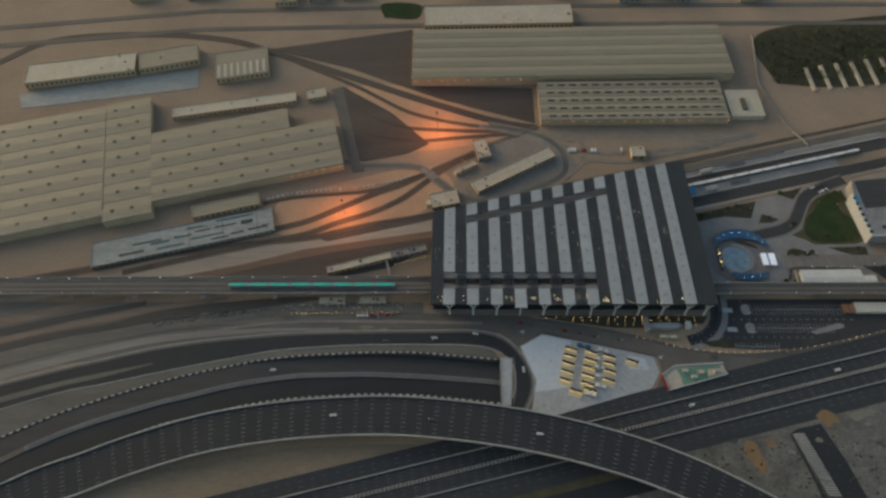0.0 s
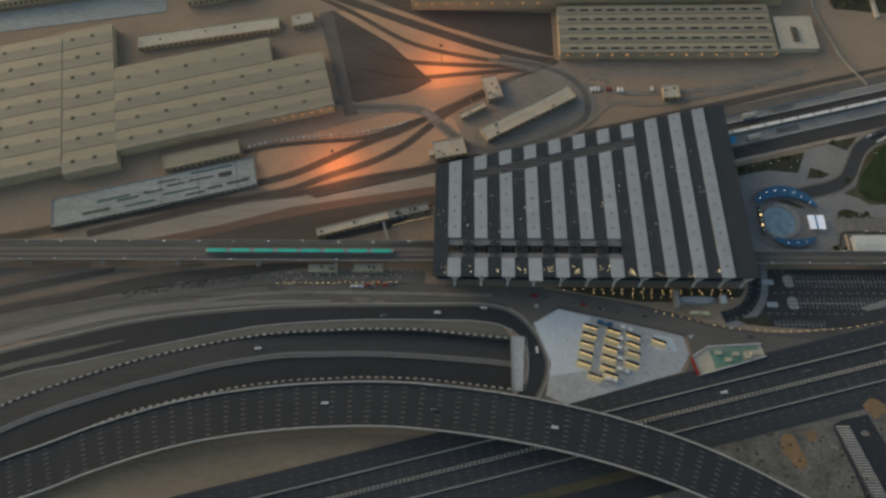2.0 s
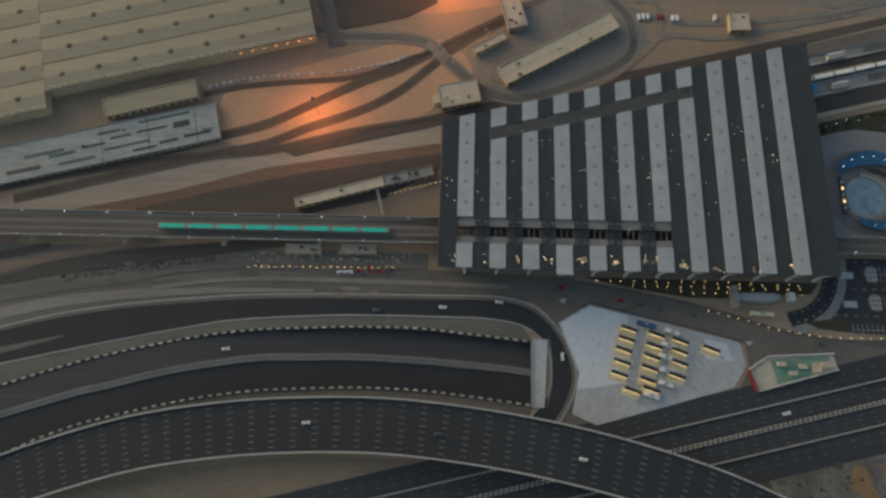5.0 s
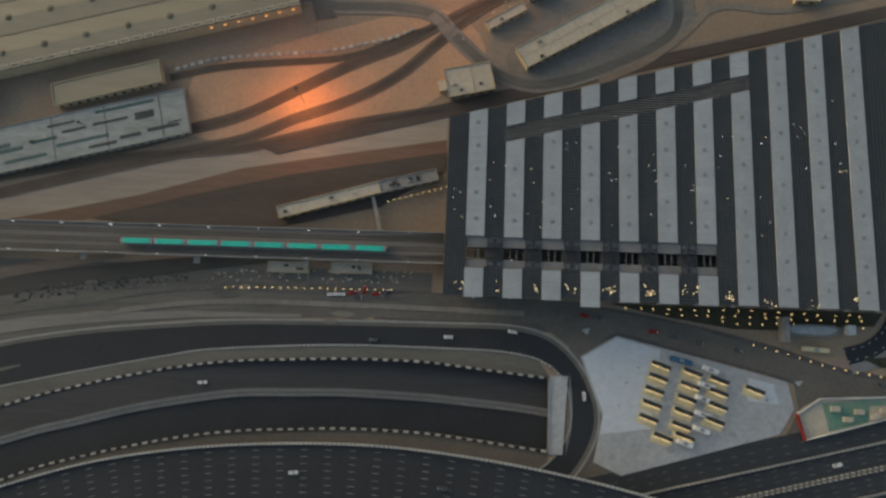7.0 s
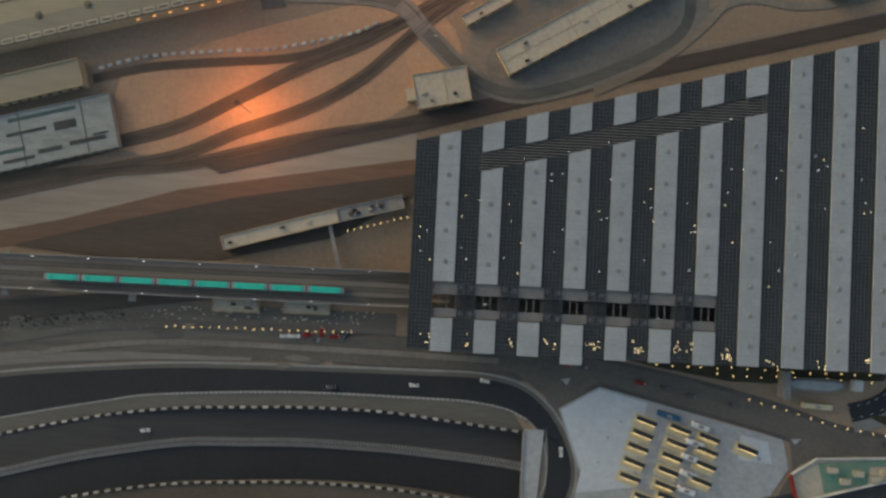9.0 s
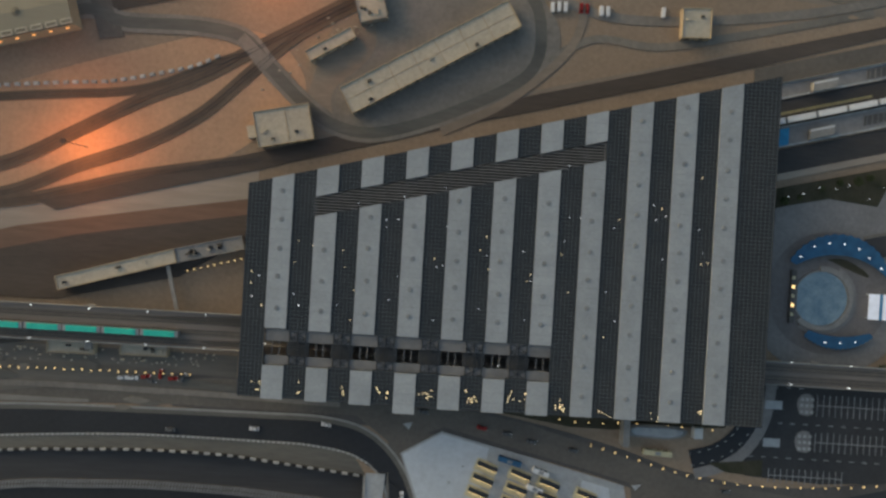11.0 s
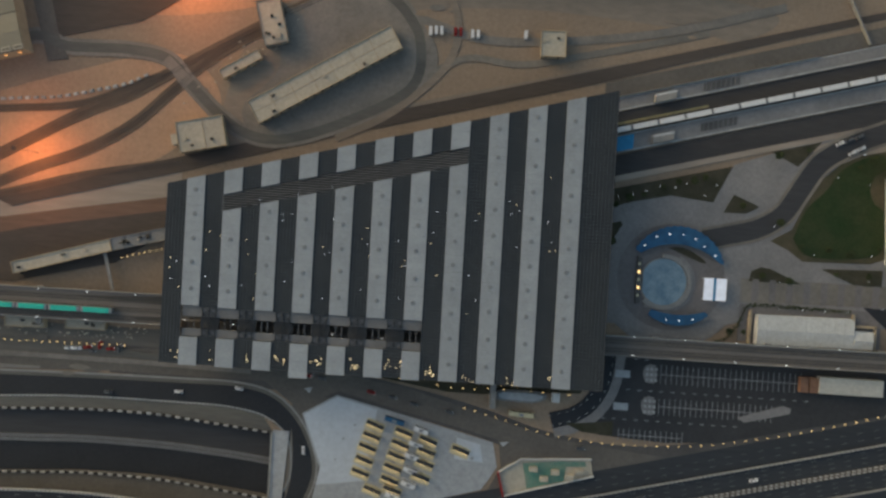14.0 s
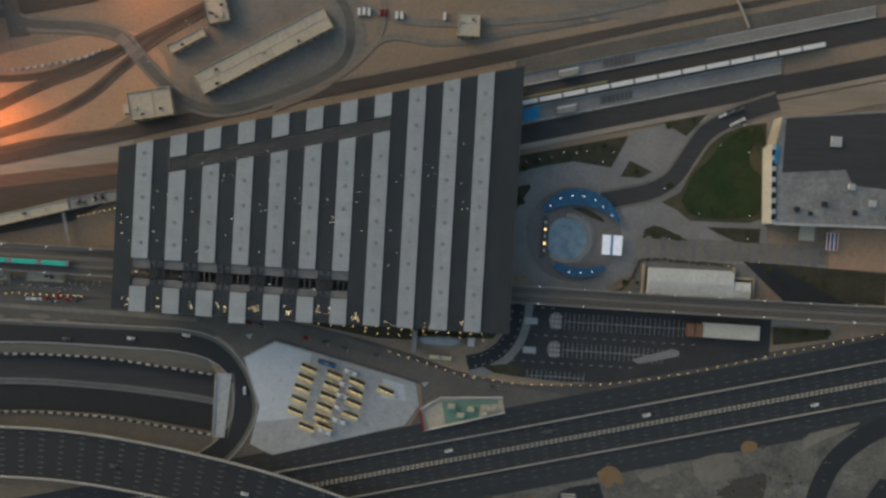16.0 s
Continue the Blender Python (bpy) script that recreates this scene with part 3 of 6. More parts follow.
const = lambda v: (lambda x: v)
edges = [XW] + [v for s in strips for v in (s, s + W)] + [XE]
bars = bmesh.new()
for i in range(0, len(edges), 2):
    x0, x1 = edges[i], edges[i + 1]
    spans = [(const(SOUTH), north)]
    if 0 < i < 16:
        spans = [(const(SOUTH), const(SLOT_S)), (const(SLOT_N), trell if x0 > 5 else north)]
        if x0 > 5:
            spans.append((lambda x: trell(x) + 8.8, north))
        if x1 > 120:
            spans = [(const(SOUTH), trell), (lambda x: trell(x) + 8.8, north)]
    for low, high in spans:
        part("glass_band", slab(x0, x1, low, high, RZ - 0.9, RZ - 0.25), ROOF_GLASS, station)
        n = max(3, round((x1 - x0) / 1.75))
        for k in range(n + 1):
            x = x0 + (x1 - x0) * k / n
            add_box(bars, x - 0.11, x + 0.11, low(x), high(x), RZ - 0.25, RZ - 0.10)
        y = min(low(x0), low(x1))
        while y < max(high(x0), high(x1)):
            xa, xb = x0, x1
            if high is north or high is trell:
                need = lambda xx: y <= high(xx)
                if not need(x0):
                    xa = min(x1, x0 + (y - high(x0)) / 0.26)
            if low(x0) != low(x1) and y < low(x1):
                xb = max(x0, x0 + (y - low(x0)) / 0.26)
            if xb - xa > 0.4:
                add_box(bars, xa, xb, y - 0.11, y + 0.11, RZ - 0.25, RZ - 0.12)
            y += 1.75
part("glazing_grid", leaned(bars), ROOF_BAR, station, "fine grid of dark grey glazing bars", "stuff")

vent_me = bmesh.new()
add_round(vent_me, 0, 0, 0, 0.25, 1.25, 1.1, 8)
add_round(vent_me, 0, 0, 0.25, 0.32, 0.7, 0.6, 8)
vm = mesh_of("roof_vent", vent_me, VENT)
for i, s in enumerate(strips):
    if i == 0:
        spans = [(const(SOUTH - 1), const(SLOT_S - 0.7)), (const(SLOT_N + 0.6), north)]
    elif i < 7:
        end = (SOUTH - 1, SOUTH - 1, SOUTH - 1.2, SOUTH - 4, SOUTH - 1, SOUTH - 1, SOUTH - 1)[i]
        spans = [(const(end), const(SLOT_S - 0.7)), (const(SLOT_N + 0.3), trell), (lambda x: trell(x) + 8.8, north)]
    elif i == 7:
        spans = [(const(SOUTH - 0.5), trell), (lambda x: trell(x) + 8.8, north)]
    else:
        spans = [(const(SOUTH - 0.5), north)]
    for low, high in spans:
        panel = part("roof_panel", slab(s, s + W, low, high, RZ - 0.9, RZ + 0.35), PANEL, station)
        mid = s + W / 2
        y = low(mid) + 9
        while y < high(mid) - 4 and high(mid) - low(mid) > 30:
            shared("roof_vent", vm, panel, spot(lean(mid, y) + random.uniform(-0.3, 0.3), y, RZ + 0.35))
            y += 13.2 + random.uniform(-1.5, 1.5)
        seams = bmesh.new()
        y = low(mid) + 4.4
        while y < high(mid) - 3:
            add_box(seams, s + 0.15, s + W - 0.15, y - 0.05, y + 0.05, RZ + 0.35, RZ + 0.38)
            y += 4.4
        part("seam", leaned(seams), BLUEGREY, panel, kind="stuff")

# open slot over the tracks: cross trusses, catwalk edges
for xc in [s + W + 5.1 for s in strips[:7]]:
    for dx in (-3.6, 0.0, 3.6):
        bm = bmesh.new()
        add_beam(bm, (xc + dx, SLOT_S - 0.5, RZ - 0.4), (xc + dx, SLOT_N + 0.3, RZ - 0.4), 0.45)
        part("girder", bm, DARK_STEEL, station)
    bm = bmesh.new()
    for k in range(4):
        y0 = SLOT_S + k * 3.9
        add_beam(bm, (xc - 3.6, y0, RZ - 0.5), (xc + 3.6, y0 + 3.9, RZ - 0.5), 0.28)
        add_beam(bm, (xc + 3.6, y0, RZ - 0.55), (xc - 3.6, y0 + 3.9, RZ - 0.55), 0.28)
        add_beam(bm, (xc - 3.6, y0, RZ - 0.45), (xc + 3.6, y0, RZ - 0.45), 0.3)
    part("bracing", bm, DARK_STEEL, station, kind="stuff")
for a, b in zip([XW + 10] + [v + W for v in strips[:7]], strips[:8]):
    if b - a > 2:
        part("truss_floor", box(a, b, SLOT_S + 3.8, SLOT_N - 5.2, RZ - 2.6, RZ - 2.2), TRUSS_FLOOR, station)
for s in strips[:7]:
    for k in (1, 2):
        part("slot_bar", box(s + W * k / 3 - 0.2, s + W * k / 3 + 0.2, SLOT_S + 3.8, SLOT_N - 5.2, RZ - 1.9, RZ - 1.5), SLOT_GREY, station)
for y0, y1 in ((SLOT_N - 5.2, SLOT_N + 0.2), (SLOT_S - 0.3, SLOT_S + 3.8)):
    part("slot_canopy", box(-12, 124, y0, y1, RZ - 1.2, RZ - 0.8), SLOT_GREY, station)
# louvres across the slanting opening
c = trell(6) + 1.0
while c < trell(134) + 8.5:
    x0, x1 = max(6.0, 6 + (c - 8.8 - trell(6)) / 0.2535), min(134.0, 6 + (c - trell(6)) / 0.2535)
    bm = bmesh.new()
    add_beam(bm, (x0, c, RZ - 0.3), (x1, c, RZ - 0.3), 0.34)
    part("louvre", bm, LOUVRE, station)
    c += 1.3
for s in strips[1:8]:
    for dx in (0, W):
        bm = bmesh.new()
        add_beam(bm, (s + dx, trell(s + dx) - 0.2, RZ - 0.6), (s + dx, trell(s + dx) + 9.0, RZ - 0.6), 0.35)
        part("louvre_beam", bm, DARK_STEEL, station)
# walls, floors under the roof
part("hall_floor", prism([(-20, 283), (205, 283), (205, north(205) - 5), (-20, north(-20) - 5)], 0.0, 0.5), PAVING, station)
part("wall", box(-21, 205, 285, 285.6, 0.5, RZ - 1), WINDOW, station)
part("wall", box(-21.6, -21, 285, 296, 0.5, RZ - 1), WINDOW, station)
part("wall", box(-21.6, -21, 313, 369, 0.5, RZ - 1), WINDOW, station)
part("wall", box(205, 205.6, 285, 294, 0.5, RZ - 1), WINDOW, station)
part("wall", box(205, 205.6, 312, 420, 0.5, RZ - 1), WINDOW, station)
part("wall", prism([(-21, north(-21) - 5.2), (205, north(205) - 5.2), (205, north(205) - 4.6), (-21, north(-21) - 4.6)], 0.5, RZ - 1), WINDOW, station)
part("fascia", box(XW, XE, SOUTH - 0.5, SOUTH, RZ - 1.6, RZ - 0.15), DARK_STEEL, station)
part("fascia", box(XW - 0.4, XW, SOUTH - 0.5, north(XW), RZ - 1.6, RZ - 0.15), DARK_STEEL, station)
part("fascia", leaned(box(XE, XE + 0.4, SOUTH - 0.5, north(XE), RZ - 1.6, RZ - 0.15)), DARK_STEEL, station)
# added black sheet: the shade in the opening below the louvres
part("trellis_shade", prism([(6, trell(6)), (134, trell(134)), (134, trell(134) + 8.8), (6, trell(6) + 8.8)], RZ - 5, RZ - 4.6), BLACK, station)
for s in strips + [205 - W / 2]:
    x = s + W / 2
    y = 280.5
    bm = bmesh.new()
    add_round(bm, x, y, 0.1, 9.2, 1.0, 0.65, 8)
    column = part("column", bm, WHITE_STEEL, station, "white branching steel column")
    for dx, dy in ((-3.2, -1.5), (3.2, -1.5), (-3.2, 2.0), (3.2, 2.0)):
        bm = bmesh.new()
        add_beam(bm, (x, y, 9.0), (x + dx, y + dy, RZ - 1.2), 0.7)
        part("branch", bm, WHITE_STEEL, column)

# ---- kerb stones of the underpass, painted black and white ----
def stone(mat, n):
    return mesh_of("kerb_stone", box(-n / 2, n / 2, -0.58, 0.58, -0.1, 0.5, taper=0.06), mat)


def lines_of(name, lines, right, left, z, mat, parent):
    for ln in lines:
        part(name, ribbon(ln, right, left, z, 0.05), mat, parent)


# ---- highway fittings ----
for off, w, label in ((12.5, 0.8, "pale concrete barrier along the highway"), (-12.2, 0.9, "pale concrete barrier beside the service lane")):
    ln = [Vector(HX(x, off)) for x in range(-700, 1001, 20)]
    part("barrier", ribbon(ln, -w / 2, w / 2, 1.0, 0.9), BARRIER, None, label, "structure", "barrier")
median = part("median", ribbon([Vector(HX(x, 0)) for x in range(-700, 1001, 20)], -1.3, 1.3, 0.4, 0.4), TARMAC_DUSTY, None, "raised highway median with pale concrete blocks", "structure", "median")
bm = bmesh.new()
for p, a in along([Vector(HX(-420, 0)), Vector(HX(560, 0))], 3.0):
    for s in (-0.8, 0.8):
        add_box(bm, p.x - 0.8, p.x + 0.8, p.y + s - 0.35, p.y + s + 0.35, 0.4, 1.1, taper=0.1)
part("median_block", bm, KERB_WHITE, median, kind="stuff")
bm = bmesh.new()
for p, a in along([Vector(HX(-200, 12.5)), Vector(HX(520, 12.5))], 2.6):
    add_box(bm, p.x - 0.6, p.x + 0.6, p.y - 0.5, p.y + 0.5, 1.0, 1.35)
part("barrier_coping", bm, KERB_WHITE, None, "row of small white blocks on the highway barrier", "stuff", "barrier")
hwm = [Vector(HX(x, 0)) for x in range(-320, 601, 20)]
part("lane_marking", dashes(hwm, (-9.6, -6.8, -4.0, 4.0, 6.8, 9.6), 0.18, 3.0, 6.0, 0.3), FAINT_LINE, None, "worn white broken lane lines on the highway", "stuff", "lane marking")
part("lane_marking", dashes(hwm, (-16.2, -20.0, 16.4, 20.4), 0.18, 3.0, 6.0, 0.3), FAINT_LINE, None, "worn broken lane lines on the service lanes", "stuff", "lane marking")
ramp = smooth([(400, 130), (404, 165), (409, 192), (417, 210), (431, 224), (447, 234), (480, 248), (540, 266)], 6)
part("road", ribbon(ramp, -6, 6, 0.16), TARMAC, None, "dark asphalt slip road curving off the highway", "structure", "road")
ramp2 = smooth([(428, 130), (440, 172), (452, 196), (470, 214), (500, 232), (560, 256)], 6)
part("road", ribbon(ramp2, -8, 8, 0.15), TARMAC, None, "dark asphalt road beside the slip road", "structure", "road")
flat("road", [(249, 179), (256, 183), (274, 187), (284, 160), (294, 120), (262, 110), (258, 140), (252, 165)], 0.09, TARMAC, "dark asphalt yard beside the highway", "road")
flat("rumble_strip", [(250, 179), (259, 180), (274, 132), (263, 132)], 0.12, TARMAC_WORN, "pale strip of rungs across bare ground", "strip")
bm = bmesh.new()
for i in range(26):
    f = i / 26
    x, y = 251 + 13.5 * f, 178.5 - 46 * f
    add_box(bm, x, x + 9, y - 0.32, y + 0.32, 0.12, 0.5)
part("rung", bm, KERB_WHITE, None, "rows of pale rungs on a strip", "stuff", "strip")
for pts in ([(212, 167), (214, 172), (218, 173.5), (222, 171), (224, 163), (227, 156), (224, 150), (219, 151), (216, 157), (212, 161)], [(229, 174), (234, 176), (237, 170), (232, 168)], [(272, 193), (279, 198), (286, 195), (289, 187), (284, 188), (279, 184)], [(359, 215), (362, 219), (369, 218), (368, 213), (361, 212)]):
    flat("ground_patch", blob(pts, 2), 0.10, HEAP_SAND, "heap of orange sand spread on rubble")
rp = random.Random(21)
for pts, mat in (([(297, 194), (306, 198), (314, 199), (318, 196), (309, 192), (301, 189)], GREYDIRT), ([(330, 204), (342, 209), (354, 210), (359, 198), (342, 192), (333, 195)], GREYDIRT), ([(346, 184), (356, 194), (366, 197), (376, 199), (372, 180)], DARK_DUST_AND_GAP), ([(400, 226), (430, 235), (424, 230), (406, 221), (396, 214)], GREYDIRT)):
    flat("ground_patch", blob(pts, 2), 0.07, mat, "patch of trodden dirt beside the highway")
for i in range(40):
    x = rp.uniform(165, 460)
    y = 151 + 0.2435 * x - rp.uniform(25, 80)
    r = rp.uniform(1.2, 3.5)
    ring_pts = [(x + r * rp.uniform(0.6, 1.3) * math.cos(k * 1.047), y + 0.6 * r * rp.uniform(0.6, 1.3) * math.sin(k * 1.047)) for k in range(6)]
    flat("ground_patch", blob(ring_pts, 2), 0.06, (TARMAC_DUSTY, RUBBLE, DARK_DUST_AND_GAP, GREYDIRT, TARMAC_WORN)[i % 5], "uneven patch of rubble and dust")

# kerbs
kw, kb = stone(KERB_WHITE, 2.7), stone(KERB_BLACK, 2.7)
for ln, off, label in ((kn, 0.4, "black and white painted kerb along the underpass road"), (ks, -0.4, "black and white painted kerb below the flyover")):
    kerb = tagged(new("kerb"), label, "kerb", kind="structure")
    for i, (p, a) in enumerate(along(shifted([p for p in ln if p.x > -410], off), 2.76)):
        shared("kerb_stone", (kw, kb)[i % 2], kerb, spot(p.x, p.y, 0.45 if p.x > -172 else 0.1, math.degrees(a)))
md = part("median", ribbon(km, -2.2, 2.2, lambda x, y: sunk(x, y) + 0.35, 0.4), TARMAC_DUSTY, None, "raised dark median of the underpass road", "structure", "median")
bm = bmesh.new()
for i, (p, a) in enumerate(along([p for p in km if p.x > -330], 1.55)):
    z = sunk(p.x, p.y) + 0.35
    d, n = Vector((math.cos(a), math.sin(a))), Vector((-math.sin(a), math.cos(a)))
    for side in (-1.15, 1.15):
        q = p + n * side + d * (0.5 if side > 0 else 0)
        u, v = d * 0.42, n * 0.85 + d * 0.25
        lo = [q - u - v, q + u - v, q + u + v, q - u + v]
        vs = [bm.verts.new((c.x, c.y, z + h)) for h in (0, 0.45) for c in lo]
        bm.faces.new(vs[4:])
        for k in range(4):
            bm.faces.new((vs[k], vs[(k + 1) % 4], vs[4 + (k + 1) % 4], vs[4 + k]))
part("median_stone", bm, MEDIAN_STONE, md, kind="stuff")
bm = bmesh.new()
for p, a in along([p for p in li_line if -140 < p.x < 36 and p.y > 240], 2.4):
    add_box(bm, p.x - 0.45, p.x + 0.45, p.y - 0.45, p.y + 0.45, 0.3, 0.75)
part("kerb_block", bm, KERB_WHITE, None, "row of small white blocks inside the loop road", "stuff", "kerb")
bm = bmesh.new()
for p, a in along(shifted(fly, 15.1), 2.4) + along(shifted(fly, -15.1), 2.4):
    if -330 < p.x < 270:
        add_box(bm, p.x - 0.55, p.x + 0.55, p.y - 0.5, p.y + 0.5, fz(p.x, p.y) + 1.0, fz(p.x, p.y) + 1.35)
part("parapet_coping", bm, KERB_WHITE, flyover, kind="stuff")


# ---- bus plaza ----
def bus_shelter(x, y):
    sh = thing("bus_shelter", "dark-roofed bus shelter with yellow lit edge on pale paving", "bus shelter", "bus shelters on the plaza")
    bm = box(-5.0, 5.0, -1.1, 1.1, 2.8, 3.05)
    bmesh.ops.bevel(bm, geom=bm.edges[:], offset=0.08, segments=1)
    part("roof", bm, DARK_STEEL, sh)
    part("light_strip", box(-4.7, 4.7, -1.35, -1.15, 2.62, 2.8), STRIP_LAMP, sh, "warm yellow light strip")
    for px in (-4.3, 0, 4.3):
        part("post", box(px - 0.1, px + 0.1, 0.6, 0.8, 0, 2.8), DARK_STEEL, sh)
    part("bench", box(-3, 3, 0.0, 0.5, 0.4, 0.5), YELLOW, sh)
    # pale yellow here is the shelter's lamplight on the paving, put into its colour
    part("platform", box(-5.4, 5.4, -4.3, 1.5, 0, 0.15), YELLOW, sh, "kerb platform with warm lamplight in its pale yellow colour")
    sh.matrix_basis = spot(x, y, 0.37, -19)
    return sh


first = bus_shelter(91.6, 247.6)
for x, y in ((90, 241.4), (88, 234.9), (86.6, 227.8), (84.8, 220.6), (92, 211.4), (103, 212.2), (107.7, 244.7), (106.1, 237.9), (104.3, 231.3), (102.6, 224.6), (101.3, 217.6), (121.4, 241.2), (120.7, 235), (120.2, 228.2), (118.4, 220.6), (139.4, 236.9)):
    copy_thing(first, spot(x, y, 0.37, -19))


def wheels(th, spots, r, w):
    for x, y in spots:
        bm = bmesh.new()
        bmesh.ops.create_cone(bm, cap_ends=True, segments=12, radius1=r, radius2=r, depth=w, matrix=pose(x, y, r, 90))
        part("wheel", bm, BLACK, th)


def bus(mat, label, length=9.5, name="bus"):
    b = thing(name, label, "bus")
    bm = box(-length / 2, length / 2, -1.2, 1.2, 0.45, 3.0)
    bmesh.ops.bevel(bm, geom=bm.edges[:], offset=0.2, segments=2)
    part("body", bm, mat, b)
    for s in (-1.21, 1.21):
        part("side_window", box(-length / 2 + 0.6, length / 2 - 0.8, s - 0.03, s + 0.03, 1.6, 2.5), WINDOW, b)
    part("windscreen", box(length / 2 - 0.06, length / 2 + 0.03, -1.0, 1.0, 1.4, 2.6), WINDOW, b)
    part("roof_unit", box(-1.2, 1.2, -0.7, 0.7, 3.0, 3.25), SILVER, b)
    wheels(b, [(x, y) for x in (-length / 3, length / 3) for y in (-1.05, 1.05)], 0.48, 0.3)
    return b


wb = bus(WHITE, "white minibus parked beside a bus shelter", 8)
wb.matrix_basis = spot(114.6, 238.2, 0.37, -17)
for x, y in ((112.9, 231.2), (112.4, 223.4), (111.6, 215.6), (117, 246.2), (103, 208.6)):
    copy_thing(wb, spot(x, y, 0.37, -18))
bb = bus(BLUE, "blue and white bus at the plaza edge", 11)
bb.matrix_basis = spot(102, 250.4, 0.3, -14)
wb2 = bus(YELLOW, "cream bus parked at the station kerb", 13.5)
wb2.matrix_basis = spot(171.4, 258.7, 0.1, -3)


def car(mat, label, name="car", category="car", van=False):
    c = thing(name, label, category)
    h = 2.0 if van else 0.95
    bm = box(-2.3, 2.3, -0.9, 0.9, 0.3, h, taper=0.05)
    bmesh.ops.bevel(bm, geom=bm.edges[:], offset=0.12, segments=2)
    part("body", bm, mat, c)
    if not van:
        part("cabin", box(-1.5, 0.9, -0.8, 0.8, 0.9, 1.45, taper=0.22), WINDOW, c)
        part("roof", box(-1.2, 0.6, -0.58, 0.58, 1.45, 1.5), mat, c)
    else:
        part("windscreen", box(1.9, 2.33, -0.75, 0.75, 1.2, 1.8), WINDOW, c)
    for s in (-0.65, 0.65):
        part("headlight", box(2.26, 2.36, s - 0.15, s + 0.15, 0.6, 0.75), COOL, c)
        part("tail_light", box(-2.36, -2.26, s - 0.15, s + 0.15, 0.65, 0.8), RED, c)
    wheels(c, [(x, y) for x in (-1.4, 1.4) for y in (-0.82, 0.82)], 0.33, 0.22)
    return c


def cars(mat, label, places, van=False, name="car"):
    c = car(mat, label, name, "van" if van else "car", van)
    c.matrix_basis = spot(*places[0])
    for p in places[1:]:
        copy_thing(c, spot(*p))


GREY_CAR = material("grey_car_paint", (0.13, 0.135, 0.14), None, 0.4, 1.0, rough=0.35, bump=0.0)
cars(WHITE, "white van parked in the dusty yard", [(109, 465.5, 0.1, 92), (112, 466, 0.1, 92), (115, 466, 0.1, 92), (132, 465, 0.1, 92), (135, 465, 0.1, 92), (161, 466, 0.1, 88)], True, "van")
cars(RED, "dark red car parked in the dusty yard", [(122.6, 466, 0.1, 92), (125.4, 466, 0.1, 92)])
cars(RED, "red car parked beside the light string", [(-73, 279.6, 0.1, 10), (-66, 281.2, 0.1, 80), (-60, 279.4, 0.1, 5), (52, 272, 0.1, -12), (88, 265, 0.12, -12)])
cars(WHITE, "white car on the asphalt road", [(-84, 278.4, 0.1, 4), (-79, 278.6, 0.1, 2), (-20, 258, 0.14, 180), (14, 262, 0.14, 170), (52, 230, 0.14, 95), (-150, 229, -0.5, 6), (300, 231, 0.16, 14), (180, 201, 0.16, 14), (402, 244, 0.16, 14), (-95, 187, 11.40, 4), (60, 172, 15.65, 170), (340, 412, 0.52, 30), (344.5, 414.5, 0.52, 30), (333, 416.6, 0.52, 30)])
cars(GREY_CAR, "dark grey car on the worn asphalt", [(-55, 280, 0.1, 60), (-70, 277.6, 0.1, 0), (60, 271, 0.12, -8), (100, 263, 0.12, -10), (112, 260, 0.12, -12), (132, 257, 0.12, -14), (205, 242, 0.12, 0), (-60, 255, 0.14, 182), (240, 217, 0.16, 14), (-20, 183, 13.91, 178), (338, 418.6, 0.52, 30), (343, 420.8, 0.52, 28)])

for pts in ([(50.5, 264.6), (55, 265.6), (53.4, 262)], [(160.8, 242), (165.4, 242.6), (162.6, 239.6)]):
    flat("traffic_island", pts, 0.3, GREY_PLAZA, "small pale triangular traffic island", "island")

# ---- construction plot beside the plaza ----
plot = thing("building_site", "fenced cream plot with green painted floor and small sheds", "building site")
part("slab", prism([(161, 225), (165, 229.5), (173, 233.5), (190, 235.5), (211, 236), (213, 227), (188, 219.5), (164, 212.5)], 0, 0.5), PALE_ROOF, plot)
part("green_floor", prism([(174, 231.5), (196, 234), (208, 234.5), (209, 232), (198, 231), (197, 223), (177, 217.5)], 0.5, 0.62), GREEN_PAINT, plot, "green painted floor")
part("red_hoarding", prism([(160.3, 225.5), (161.2, 225.7), (164.7, 212.7), (163.8, 212.3)], 0, 2.0), RED, plot, "red hoarding")
for pts in ([(161, 226), (173, 234), (173.2, 233.6), (161.3, 225.5)], [(173, 234), (211.5, 236.6), (211.5, 236), (173.2, 233.5)], [(164, 212.3), (213.4, 226.8), (213.2, 227.3), (164.1, 212.8)]):
    part("fence", prism(pts, 0, 1.8), WHITE_STEEL, plot)
for x, y in ((180, 229), (186, 224), (192, 228), (200, 226), (205, 229)):
    part("shed", box(x - 2.2, x + 2.2, y - 1.3, y + 1.3, 0.5, 2.9), PALE_ROOF, plot)

# ---- lamp strings, bollards ----
boll = thing("bollard_lamp", "small warm bollard lamp on the kerb", "lamp", "lamps along the forecourt road")
part("post", box(-0.12, 0.12, -0.12, 0.12, 0, 0.9), DARK_STEEL, boll)
bm = bmesh.new()
bmesh.ops.create_uvsphere(bm, u_segments=8, v_segments=6, radius=0.33, matrix=Matrix.Translation((0, 0, 1.2)))
part("globe", bm, WARM, boll, "glowing warm globe")
string = along(smooth([(140, 260), (161, 255), (179, 250), (207, 246), (231, 245.6), (259, 247), (282, 250), (316, 257), (350, 266), (383, 275.5), (417, 284), (450, 293)], 4), 6.0)
boll.matrix_basis = spot(string[0][0].x, string[0][0].y)
